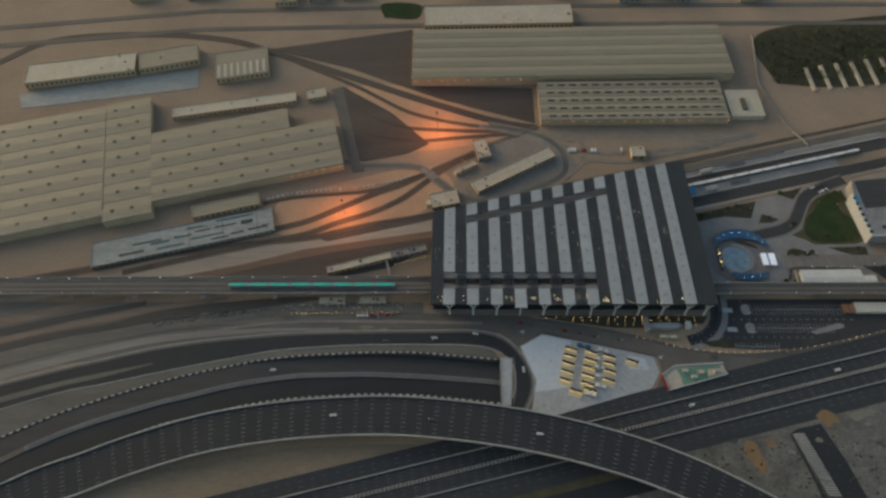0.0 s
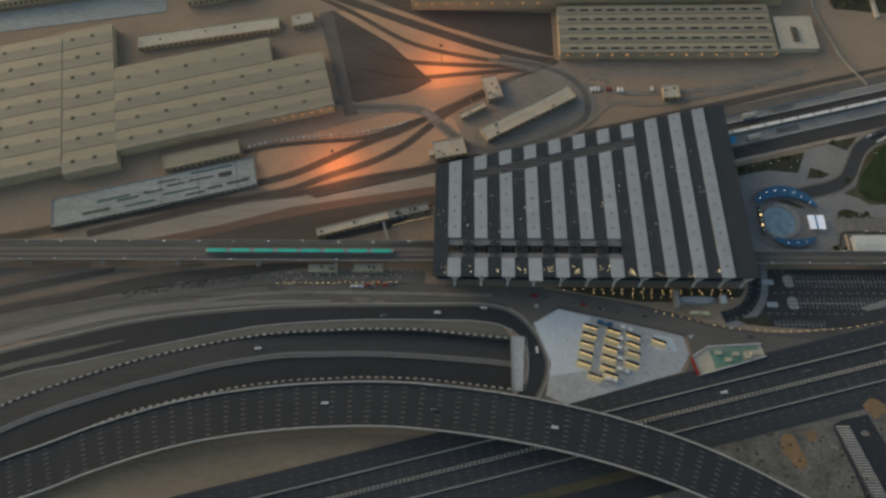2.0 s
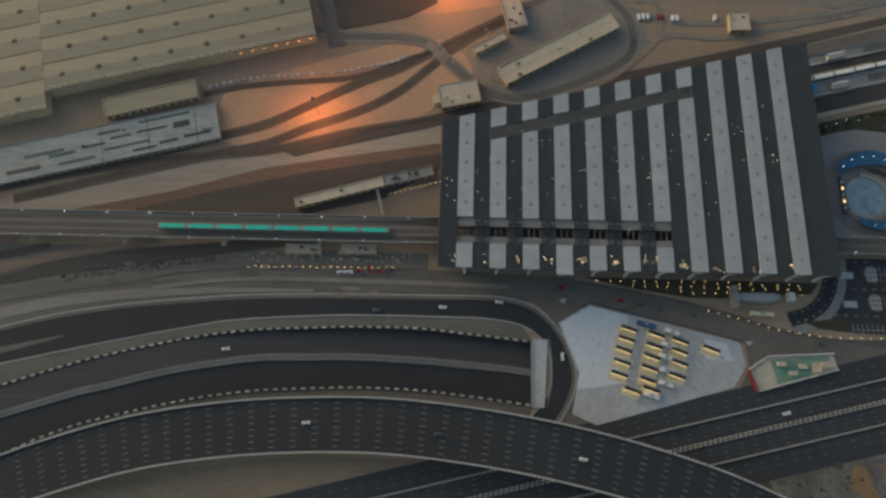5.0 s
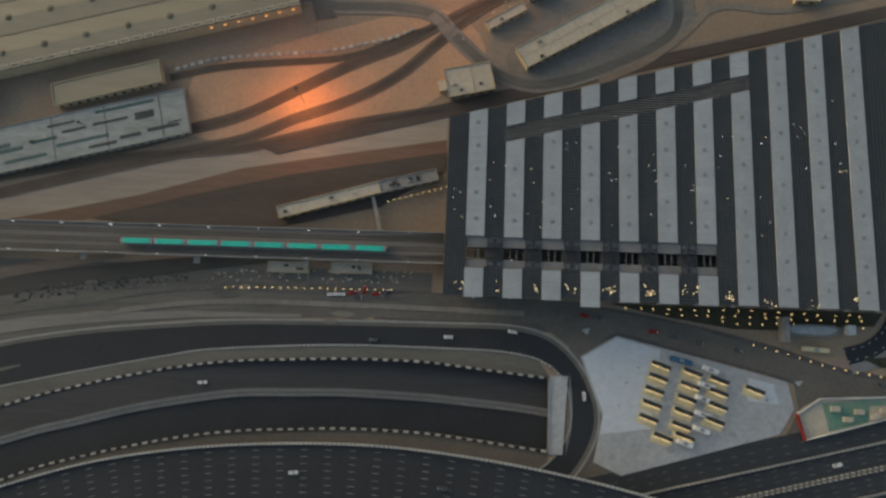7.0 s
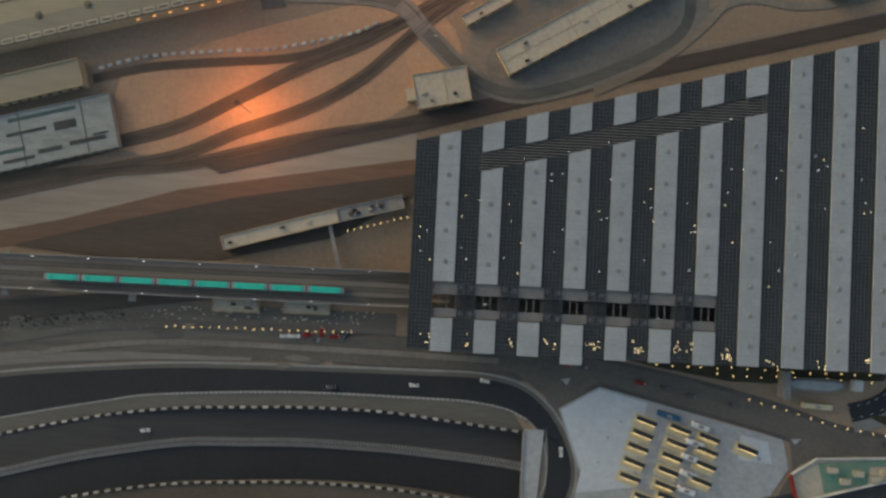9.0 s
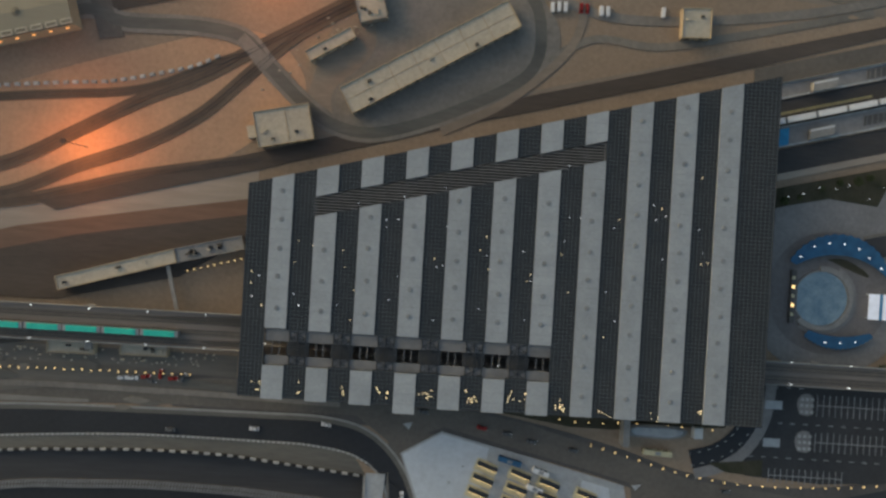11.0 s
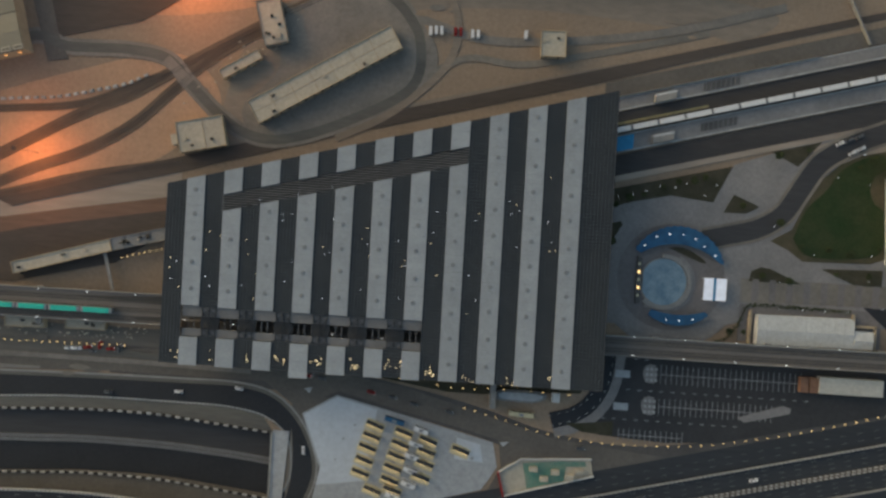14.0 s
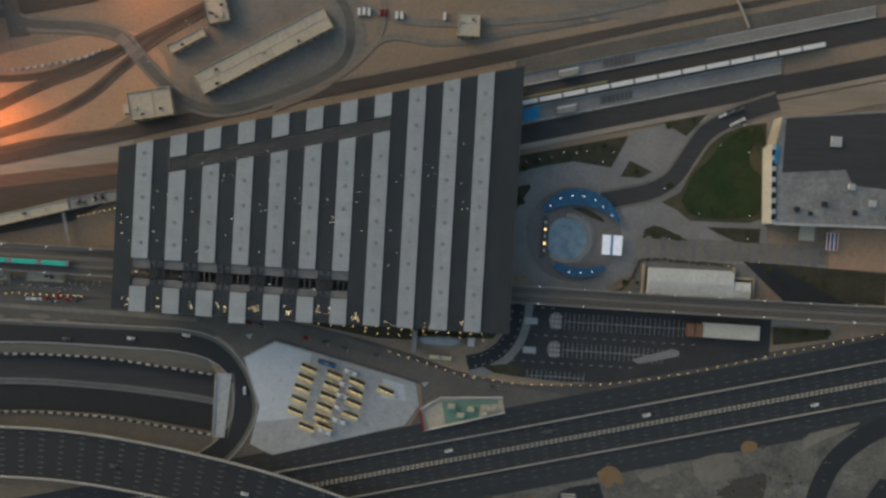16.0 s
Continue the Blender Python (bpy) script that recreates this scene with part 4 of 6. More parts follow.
for p, a in string[1:]:
    copy_thing(boll, spot(p.x, p.y, 0.1))
for i in range(22):
    copy_thing(boll, spot(-142 + i * 4.3, 280.3 + 0.08 * i + random.uniform(-0.3, 0.3), 0.05))
for i in range(11):
    copy_thing(boll, spot(-56 + i * 3.2, 331 + i * 0.9, 0.05))
# garden before the station
flat("planting_bed", [(66, 279), (208, 279), (203, 272), (180, 271), (150, 268), (130, 268), (95, 273)], 0.25, BED, "dark green planted bed with rows of warm lamps", "planting")
for i in range(18):
    for j in range(3):
        x, y = 74 + i * 7.2 + random.uniform(-1.2, 1.2), 277.2 - j * 3.0 + random.uniform(-0.6, 0.6)
        if y > 273 - (x - 95) * 0.12 + 1 and y > 270:
            copy_thing(boll, spot(x, y, 0.25))
entrance = thing("entrance_pavilion", "grey rounded entrance pavilion before the station", "pavilion")
part("base", prism(blob([(158, 266), (176, 265.5), (184, 268), (182, 271.5), (160, 271.5), (156, 269)]), 0, 2.6), CONCRETE, entrance)
part("roof", prism(blob([(160, 267), (176, 266.6), (182, 268.4), (180, 270.6), (161, 270.6), (158, 269)]), 2.6, 3.4), GREY_PLAZA, entrance)
part("tower", box(153.5, 156.5, 262, 275, 0, 7), CONCRETE, entrance)
part("kiosk", box(187.5, 191.5, 267, 272, 0, 4.2), WHITE_STEEL, entrance)

# lamps seen among the roof bands
rl = thing("roof_lamp", "small glowing lamp on the glass roof", "lamp", "lamps on the station roof")
part("lens", box(-0.22, 0.22, -0.22, 0.22, 0, 0.25, taper=0.05), PALE_LAMP, rl)
part("base", box(-0.32, 0.32, -0.32, 0.32, -0.25, 0), DARK_STEEL, rl)
rl.matrix_basis = spot(-17, 285, RZ)
rc = thing("roof_lamp", "small cool white lamp on the glass roof", "lamp", "lamps on the station roof")
part("lens", box(-0.2, 0.2, -0.2, 0.2, 0, 0.2), COOL, rc)
part("base", box(-0.35, 0.35, -0.35, 0.35, -0.25, 0), DARK_STEEL, rc)
rc.matrix_basis = spot(2, 320, RZ)
rnd = random.Random(5)
for i, s in enumerate(strips):
    for g in range(1 if i < 3 else 2 if i < 8 else 1):
        gx, gy = s - 5 + (rnd.uniform(-3.6, -1) if g else rnd.uniform(0.5, 4)), rnd.uniform(282, 286) - (2 if i > 6 else 0)
        for k in range(rnd.choice((4, 5, 7)) if 3 < i < 9 else 4):
            copy_thing(rl, spot(gx + rnd.gauss(0, 1.1), gy + rnd.gauss(0, 1.5), RZ))
    for k in range(5):
        copy_thing(rc if rnd.random() < 0.6 else rl, spot(s - 5 + rnd.uniform(-3.4, 4.6), rnd.uniform(314, 346 + 5 * i), RZ))
for x, y in ((26, 367), (46, 371), (64, 376), (118, 389)):
    copy_thing(rc, spot(x, y, RZ))

# ---- east plaza, park ----
def ring(cx, cy, r0, r1, a0, a1, n=28):
    a = [radians(a0 + (a1 - a0) * i / n) for i in range(n + 1)]
    return [(cx + r1 * math.cos(t), cy + r1 * math.sin(t)) for t in a] + [(cx + r0 * math.cos(t), cy + r0 * math.sin(t)) for t in reversed(a)]


flat("pavement", [(212, 312), (212, 376), (226, 381), (245, 384), (268, 381), (278, 402), (300, 410), (313, 418), (345, 420), (364, 412), (366, 330), (404, 330), (404, 318), (360, 318), (290, 318), (270, 312)], 0.09, PAVING, "grey paved park plaza with paths", "pavement")
disc = [(248 + 40 * math.cos(t * math.tau / 48), 340 + 40 * math.sin(t * math.tau / 48)) for t in range(48)]
flat("pavement", disc, 0.14, PAVING, "round paved court around the pool", "pavement")
flat("pavement", [(248 + 29 * math.cos(t * math.tau / 48), 339 + 29 * math.sin(t * math.tau / 48)) for t in range(48)], 0.19, COURT, "darker paved ring around the pool", "pavement")
flat("pavement", [(286, 328), (286, 341), (402, 341), (402, 330)], 0.15, GREYDIRT, "pale paved promenade with bands", "pavement")
prom = bmesh.new()
for i in range(12):
    add_box(prom, 292 + i * 9.2, 295.5 + i * 9.2, 328.6, 340.8, 0.15, 0.5)
part("paving_band", prom, COURT, None, "darker bands across the promenade", "stuff", "pavement")
for pts, mat, label in (([(212, 385), (277, 401), (268, 381), (245, 383.5), (225, 379), (212, 375)], BED, "dark planted bed with small lamps"), ([(274, 376), (279, 386), (293, 380), (286, 376)], BED, "dark triangular planting bed"), ([(298, 410), (324, 417), (312, 403)], BED, "dark planted bed beside the curved road"), ([(290, 339.5), (291, 345), (296, 347.5), (301, 347), (318, 339.5)], BED, "dark rounded planting bed"), ([(328, 348.5), (361, 349.5), (361, 340.5), (347, 340.5)], BED, "dark wedge-shaped planting bed"), ([(300, 362), (311, 368.7), (317, 382), (325.5, 397), (335, 405.7), (346, 411), (360, 414), (362.5, 356), (354, 352.6), (318, 351.8), (309.7, 357.7)], DRY_GRASS, "dry edge of the park lawn"), ([(212, 352), (220, 366), (219, 368), (212, 366)], BED, "small dark planting bed"), ([(366, 412), (430, 430), (430, 420), (366, 400)], GREYDIRT, "grey ground beside the building")):
    flat("planting_bed" if mat is BED else "ground_patch", pts, 0.24, mat, label, "planting" if mat is BED else "ground")
flat("lawn", blob([(312, 364), (318, 380), (328, 391), (335, 402), (346, 409), (357, 411.5), (359, 404), (353, 400), (351, 392), (354, 385), (359.5, 381), (361, 368), (358, 358), (345, 355), (330, 354), (318, 356)]), 0.30, LAWN, "dark green park lawn", "lawn")
curve = smooth([(264, 360.5), (280, 364.5), (293.5, 368.5), (306, 377), (314, 390), (323, 404.5), (334, 413), (347, 419.5), (366, 427)], 3)
part("road", ribbon(curve, -5.0, 5.0, 0.50), TARMAC_GREY, None, "dark asphalt road curving through the park", "structure", "road")
for s in (-6.6, 5.0):
    part("kerb", ribbon(curve, s, s + 1.6, 0.62, 0.5), GREYDIRT, None, "pale paved margin of the curved park road", "structure", "kerb")
pool = thing("fountain_pool", "round pale blue pool with a dark curved rim", "pool")
PX, PY = 244.0, 336.2
part("rim", prism(ring(PX, PY, 13.0, 15.4, -135, 95), 0.1, 1.5), CONCRETE, pool)
part("rim_step", prism(ring(PX, PY, 15.4, 17.2, -125, 60), 0.1, 0.8), PAVING, pool)
part("basin", prism([(PX + 13 * max(-0.9, math.cos(t * math.tau / 40)), PY + 13.4 * math.sin(t * math.tau / 40)) for t in range(40)], 0.1, 0.9), CONCRETE, pool)
part("water", prism([(PX + 12.3 * max(-0.9, math.cos(t * math.tau / 40)), PY + 12.7 * math.sin(t * math.tau / 40)) for t in range(40)], 0.9, 1.0), POOL_WATER, pool, "pale blue water")
part("weir_wall", box(229.2, 231.6, 324, 349, 0.1, 1.9), DARK_WALL, pool, "dark wall with warm lamps")
for i in range(5):
    part("wall_lamp", box(229.6, 230.9, 327.4 + i * 4.3, 328.9 + i * 4.3, 1.9, 2.3), WARM if i % 2 else YELLOW, pool, "warm lamp")


def crescent(cx, cy, r, a0, a1, jx, jy, rj, n=32, scallop=0.35):
    """Between a scalloped outer arc and a flatter inner arc."""
    outer, inner = [], []
    for i in range(n + 1):
        t = radians(a0 + (a1 - a0) * i / n)
        rr = r + scallop * (1 if i % 2 else -1)
        outer.append((cx + rr * math.cos(t), cy + rr * math.sin(t)))
    b0, b1 = (math.atan2(p[1] - jy, p[0] - jx) for p in (outer[0], outer[-1]))
    if b1 < b0 - math.pi:
        b1 += math.tau
    for i in range(1, n):
        t = b1 + (b0 - b1) * i / n
        inner.append((jx + rj * math.cos(t), jy + rj * math.sin(t)))
    return outer + inner


for arc, lights, label in (((250, 341, 26, 15, 152, 249.5, 323, 34.2), ((232, 355.5), (238, 360.5), (245, 362.4), (252, 362.6), (259, 360.6), (264, 356.6), (270, 352)), "curved blue canopy north of the pool"), ((251.5, 338.5, 25.4, 232, 312, 252, 362, 43.0), ((246, 316), (253, 316), (260, 317)), "curved blue canopy south of the pool")):
    can = thing("canopy", label, "canopy", "blue canopies round the pool")
    part("fabric", prism(crescent(*arc), 3.2, 3.5), BLUE, can)
    for x, y in lights:
        part("post", box(x - 0.15, x + 0.15, y - 0.15, y + 0.15, 0.1, 3.2), WHITE_STEEL, can)
        part("spotlight", box(x - 0.3, x + 0.3, y - 0.3, y + 0.3, 3.5, 3.7), COOL, can, "glowing white spotlight")
flat("planting_bed", blob([(246, 355), (254, 355.4), (264, 350.5), (266, 347.5), (258, 350)], 2), 0.32, BED, "dark crescent planting bed", "planting")
scr = thing("canopy_screen", "bright white square canopy with a blue stripe", "canopy")
part("panel", box(265, 270, 328, 340, 3.6, 4.0), SCREEN, scr)
part("panel", box(271.5, 277, 328, 340, 3.6, 4.0), SCREEN, scr)
part("stripe", box(270, 271.5, 328, 340, 3.6, 3.95), BRIGHT_BLUE, scr, "blue stripe")
for x, y in ((265.5, 328.5), (276.5, 328.5), (265.5, 339.5), (276.5, 339.5)):
    part("post", box(x - 0.2, x + 0.2, y - 0.2, y + 0.2, 0.1, 3.6), WHITE_STEEL, scr)
flat("pavement", [(286, 306.8), (362, 306.8), (362, 327), (286, 327)], 0.1, COURT, "dusty paved ground around the tent", "pavement")
shed = thing("exhibition_tent", "long cream-white ribbed tent hall beside the viaduct", "tent")
part("wall", prism([(294.4, 305.9), (356, 306.9), (356, 316.2), (344.4, 316.2), (344.4, 322.6), (294.4, 321.8)], 0.1, 5), TENT, shed)
for i in range(12):
    x = 294.4 + i * 5.12
    y0, y1 = 306.1 + 0.016 * (x - 294), 322 if x < 342 else 316
    bm = bmesh.new()
    v = [bm.verts.new(c) for c in ((x, y0, 5), (x + 5.0, y0, 5), (x + 5.0, (y0 + y1) / 2, 5.9), (x, (y0 + y1) / 2, 5.9), (x, y1, 5), (x + 5.0, y1, 5))]
    for f in ((0, 1, 2, 3), (3, 2, 5, 4), (0, 3, 4), (1, 5, 2)):
        bm.faces.new([v[j] for j in f])
    part("roof_bay", bm, TENT, shed)
for x0, x1, y0, y1 in ((291, 292.2, 306, 324), (346, 359, 318, 319.2), (346, 347.2, 319, 325), (358, 359.2, 306, 319)):
    part("fence", box(x0, x1, y0, y1, 0, 2.2), CREAM_WALL, shed, "brown fence around the tent")
hedge = bmesh.new()
rh = random.Random(12)
for p, a in along(smooth([(274, 305.5), (280, 308), (286, 316), (289, 325), (296, 326.8), (320, 326.6), (345, 326)], 4), 0.8):
    for k in range(5):
        c = Vector((p.x + rh.uniform(-0.9, 0.9), p.y + rh.uniform(-0.9, 0.9), rh.uniform(0.3, 1.5)))
        e, f = (Vector((rh.uniform(-1, 1), rh.uniform(-1, 1), rh.uniform(-0.6, 0.6))) * 0.55 for _ in range(2))
        hedge.faces.new([hedge.verts.new(c + v) for v in (e, f, -e, -f)])
part("hedge", hedge, LEAF, None, "clipped dark hedge curving past the tent", "stuff", "hedge")
flat("road", [(352, 329), (370, 329), (414, 308), (440, 306), (380, 305)], 0.2, TARMAC, "dark road passing under the viaduct", "road")
flat("ground_patch", [(370, 329), (440, 327), (440, 308), (414, 308)], 0.12, BED, "dark planted ground beside the road", "planting")
flat("ground_patch", [(404, 352), (470, 355), (470, 328), (404, 328)], 0.13, SAND_AND_GLOW, "square of bare orange sand")
nb = thing("commercial_building", "large flat-roofed grey building with a white banded facade", "building")
part("wall", prism([(361, 400), (364, 416), (480, 430), (485, 356), (364, 353)], 0, 12), CONCRETE, nb)
part("roof", prism([(361.5, 399.5), (364.4, 415.5), (480, 429.5), (484.5, 356.5), (364.5, 353.6)], 12, 12.4), ROOF_FELT, nb, "dusty grey concrete roof")
part("roof_patch", prism([(366, 383), (366, 415), (480, 428.5), (483, 377), (427, 377), (408, 378), (403, 387)], 12.4, 12.5), TARMAC_GREY, nb, "dark patch of roofing felt")
part("parapet", prism([(358.6, 399.4), (361, 400), (364, 353), (361.6, 352.6)], 0, 13.0), GREY_PLAZA, nb)
part("parapet", prism([(363, 352), (485, 355), (485, 356.5), (363, 353.6)], 11.8, 13.2), GREY_PLAZA, nb)
for i in range(7):
    y = 355 + i * 6.3
    part("window", prism([(361.3 - 0.06 * (y - 353), y), (364 - 0.064 * (y - 353), y), (364 - 0.064 * (y - 353), y + 3.4), (361.3 - 0.06 * (y - 353), y + 3.4)], 12.9, 13.12), WINDOW, nb)
for x, y, w in ((407, 377, 1.9), (396, 403, 3.0), (376, 362, 1.5), (384, 360, 1.2), (392, 366, 1.6), (410, 362, 1.4), (420, 368, 2.0), (430, 360, 1.4)):
    part("roof_unit", box(x - w, x + w, y - w, y + w, 12.4, 13.5), GREY_PLAZA if w > 1.8 else DARK_STEEL, nb)
part("blue_panel", prism([(361.0, 399), (363.2, 399), (362.6, 388), (360.4, 388)], 13.0, 13.2), BRIGHT_BLUE, nb, "blue panel on the facade edge")
part("canopy", box(383, 392, 344, 353, 3.5, 4.2), PALE_ROOF, nb)
part("banner", box(400, 407, 339, 350, 3.0, 3.3), WHITE, nb)
for i in range(3):
    part("stripe", box(400.6 + i * 2.3, 401.8 + i * 2.3, 339.3, 349.7, 3.3, 3.35), (RED, BLUE, RED)[i], nb)
flat("pavement", [(362, 352), (362, 418), (366, 419), (366, 352)], 0.28, CONCRETE, "pale concrete path beside the building", "pavement")
pl = thing("park_lamp", "slender park lamp with a glowing white head", "lamp", "lamps in the park")
part("pole", box(-0.1, 0.1, -0.1, 0.1, 0, 4), DARK_STEEL, pl)
part("head", box(-0.17, 0.17, -0.17, 0.17, 4, 4.25), COOL, pl)
spots = [(216, 381), (224, 383), (231, 385), (238, 388), (246, 388), (252, 390), (262, 384), (268, 390), (305, 340), (352, 343), (332, 398), (349, 395), (300, 370), (345, 411), (318, 326), (330, 326), (342, 326), (306, 326), (360, 329), (322, 356), (352, 357)]
pl.matrix_basis = spot(*spots[0])
for x, y in spots[1:]:
    copy_thing(pl, spot(x, y, 0.1))

# ---- car park ----
flat("road", [(216, 295), (372, 296), (372, 272), (330, 262), (280, 250), (250, 248), (214, 250), (208, 262), (216, 276)], 0.13, CARPARK, "dark asphalt car park", "car park")
bend = smooth([(188, 256), (200, 260), (209, 267), (214.5, 277), (216.5, 288), (217, 300)], 3)
part("road", ribbon(bend, -4.5, 4.5, 0.42), TARMAC, None, "dark curved access road beside the station", "structure", "road")
part("lane_marking", dashes(bend, (-2.8, 2.8), 0.46, 1.6, 3.2, 0.35), LINE, None, "white broken lines on the access road", "stuff", "lane marking")
part("pavement", ribbon(bend, -9.5, -4.5, 0.52, 0.5), PAVING, None, "curved paved walk beside the car park", "structure", "pavement")
for y in (266.5, 284.5):
    flat("pavement", [(221.5, y - 2), (229.5, y - 2), (229.5, y + 2), (221.5, y + 2)], 0.42, GREY_PLAZA, "pale paved crossing slab at the stalls", "pavement")
for y0, x0, x1, half in ((285.4, 246, 322, 5.2), (267.8, 246, 309, 4.6), (251, 225, 260, 3.4)):
    bm = bmesh.new()
    x = x0
    while x < x1:
        add_box(bm, x, x + 0.3, y0 - half, y0 + half, 0.3, 0.52)
        x += 2.9
    add_box(bm, x0, x1, y0 - 0.2, y0 + 0.2, 0.3, 0.53)
    part("stall_marking", bm, STALL_PAINT, None, "white painted parking stall lines", "stuff", "marking")
    if y0 > 260:
        isl = part("traffic_island", prism(blob([(x0 - 8, y0 - 4.5), (x0 - 3, y0 - 5), (x0 - 2, y0), (x0 - 3, y0 + 5), (x0 - 8, y0 + 4.5), (x0 - 9.5, y0)], 2), 0.1, 0.6), PAVING, None, "rounded paved island at the stalls", "structure", "island")
        bm = bmesh.new()
        for i in range(9):
            add_box(bm, x0 - 8 + (i % 3) * 2.4, x0 - 6.6 + (i % 3) * 2.4, y0 - 4 + (i // 3) * 3, y0 - 2.6 + (i // 3) * 3, 0.6, 0.85)
        part("planter", bm, LINE, isl, kind="stuff")
flat("traffic_island", [(288.5, 264.6), (313, 272.8), (317.4, 271.5), (317, 268.6), (293, 262.2)], 0.3, PAVING, "wedge-shaped paved island", "island")
bm = bmesh.new()
for y, xa, xb in ((276, 222, 330), (259.5, 215, 290), (293, 225, 240)):
    x = xa
    while x < xb:
        add_box(bm, x, x + 2.2, y - 0.2, y + 0.2, 0.3, 0.52)
        x += 6
part("lane_marking", bm, STALL_PAINT, None, "white broken lines in the car park", "stuff", "lane marking")
tb = thing("site_office", "long cream flat-roofed cabin with two rust-orange containers", "cabin")
part("body", box(330, 363.8, 281.6, 290.4, 0.1, 4), CREAM_SHEET, tb)
for x in (320.2, 325.4):
    part("container", box(x, x + 4.4, 281.4, 289.4, 0.1, 3.2, taper=0.05), ORANGE_METAL, tb, "rust-orange container")
part("door", box(340, 341.2, 281.5, 281.6, 0.1, 2.2), DARK_STEEL, tb)
flat("planting_bed", [(196, 255), (222, 258), (222, 250), (205, 251)], 0.24, BED, "dark planted strip beside the forecourt", "planting")
loop_path = smooth([(369.5, 270), (370, 280), (370.5, 289), (374, 292.6), (384, 293), (412, 292)], 3)
part("pavement", ribbon(loop_path, -1.6, 1.6, 0.4), CONCRETE, None, "pale kerbed path round the planted ground", "structure", "pavement")
flat("planting_bed", [(373, 290), (408, 290), (407, 284.6), (374, 279)], 0.24, BED, "dark planted ground beside the car park", "planting")

# ---- light-rail platforms east of the station ----
DIR = math.degrees(math.atan(0.2575))
P = lambda x, off: (x, 404 + (x - 212) * 0.2575 + off)
quad = lambda x0, x1, a, b: [P(x0, a), P(x1, a), P(x1, b), P(x0, b)]
flat("road", quad(206, 700, -12.4, -1.0), 0.12, GREY_BALLAST, "dark ballast track bed", "road")
flat("ground_patch", quad(206, 700, -15.6, -12.4), 0.16, SANDROAD, "pale sandy strip beside the track bed")
flat("ground_patch", quad(320, 700, -30, -17), 0.13, SANDROAD, "sandy road in the east")
flat("road", quad(206, 700, 10.5, 22.5), 0.13, GREY_BALLAST, "dark ballast between the platforms", "road")
flat("road", quad(206, 640, 31, 40), 0.12, TARMAC_DUSTY, "dusty grey road beside the platforms", "road")
for a, b, x1 in ((0, 10, 366), (23, 30.5, 420)):
    plat = thing("platform", "long grey concrete railway platform with pale edges", "platform")
    part("slab", prism(quad(206, x1, a, b), 0, 1.2), PAVING, plat)
    part("edge", prism(quad(206, x1, a, a + 0.9), 1.2, 1.28), LINE, plat, "pale edge strip")
    part("edge", prism(quad(206, x1, b - 0.7, b), 1.2, 1.28), LINE, plat, "pale edge strip")
    for x, w, o, mat in ((238, 5.5, 0.35, CONCRETE), (268, 9.5, 0.5, DARK_WALL)):
        part("stair_canopy" if mat is CONCRETE else "stair_opening", prism(quad(x - w, x + w, a + (b - a) * o - 2.2, a + (b - a) * o + 2.2), 1.2, 4.0 if mat is CONCRETE else 1.5), mat, plat)
    for k in range(7):
        part("stair_rail", prism(quad(259.4 + k * 2.6, 259.8 + k * 2.6, (a + b) / 2 - 2.2, (a + b) / 2 + 2.2), 1.5, 1.8), SLOT_GREY, plat)
    part("canopy_edge", prism(quad(232.4, 243.6, a + (b - a) * 0.35 + 1.2, a + (b - a) * 0.35 + 2.2), 4.0, 4.1), WHITE_STEEL, plat)
for off in (12.4, 13.9, 18.0, 19.5, -9, -7.5):
    part("rail", ribbon([Vector(P(206, off)), Vector(P(700, off))], -0.1, 0.1, 0.42, 0.3), DARK_STEEL, None, "steel running rail on dark ballast", "structure", "rail")
lrt = metro_train(*P(207, 12.4), DIR, 13, WHITE, "white-roofed light rail train at the platform", 14.0, 0.42, 0.4)
for off in (10.7, 15.4):
    part("platform_line", prism(quad(206, 262, off, off + 1.4), 0.1, 0.6), YELLOW_EDGE, None, "worn yellow strip along the track", "structure", "marking")
bc = thing("platform_canopy", "bright blue flat canopy on the railway platform", "canopy")
part("roof", prism(quad(211.8, 222, 0.5, 8.5), 4.6, 4.9), BRIGHT_BLUE, bc)
for x in (213, 221):
    for o in (1.5, 7.5):
        part("post", prism(quad(x - 0.15, x + 0.15, o - 0.15, o + 0.15), 1.2, 4.6), WHITE_STEEL, bc)
part("boundary_wall", prism(quad(206, 318, 30.6, 31.0), 0, 2.4), BARRIER, None, "low pale boundary wall beside the platform", "structure", "wall")
flat("road", [(-120, 356), (-106, 360), (-36, 378), (66, 407), (205, 443), (298, 470), (470, 516), (470, 518), (297, 474), (200, 449), (64, 414), (-38, 386), (-106, 366), (-130, 360)], 0.12, BALLAST, "dark track bed passing behind the station", "road")

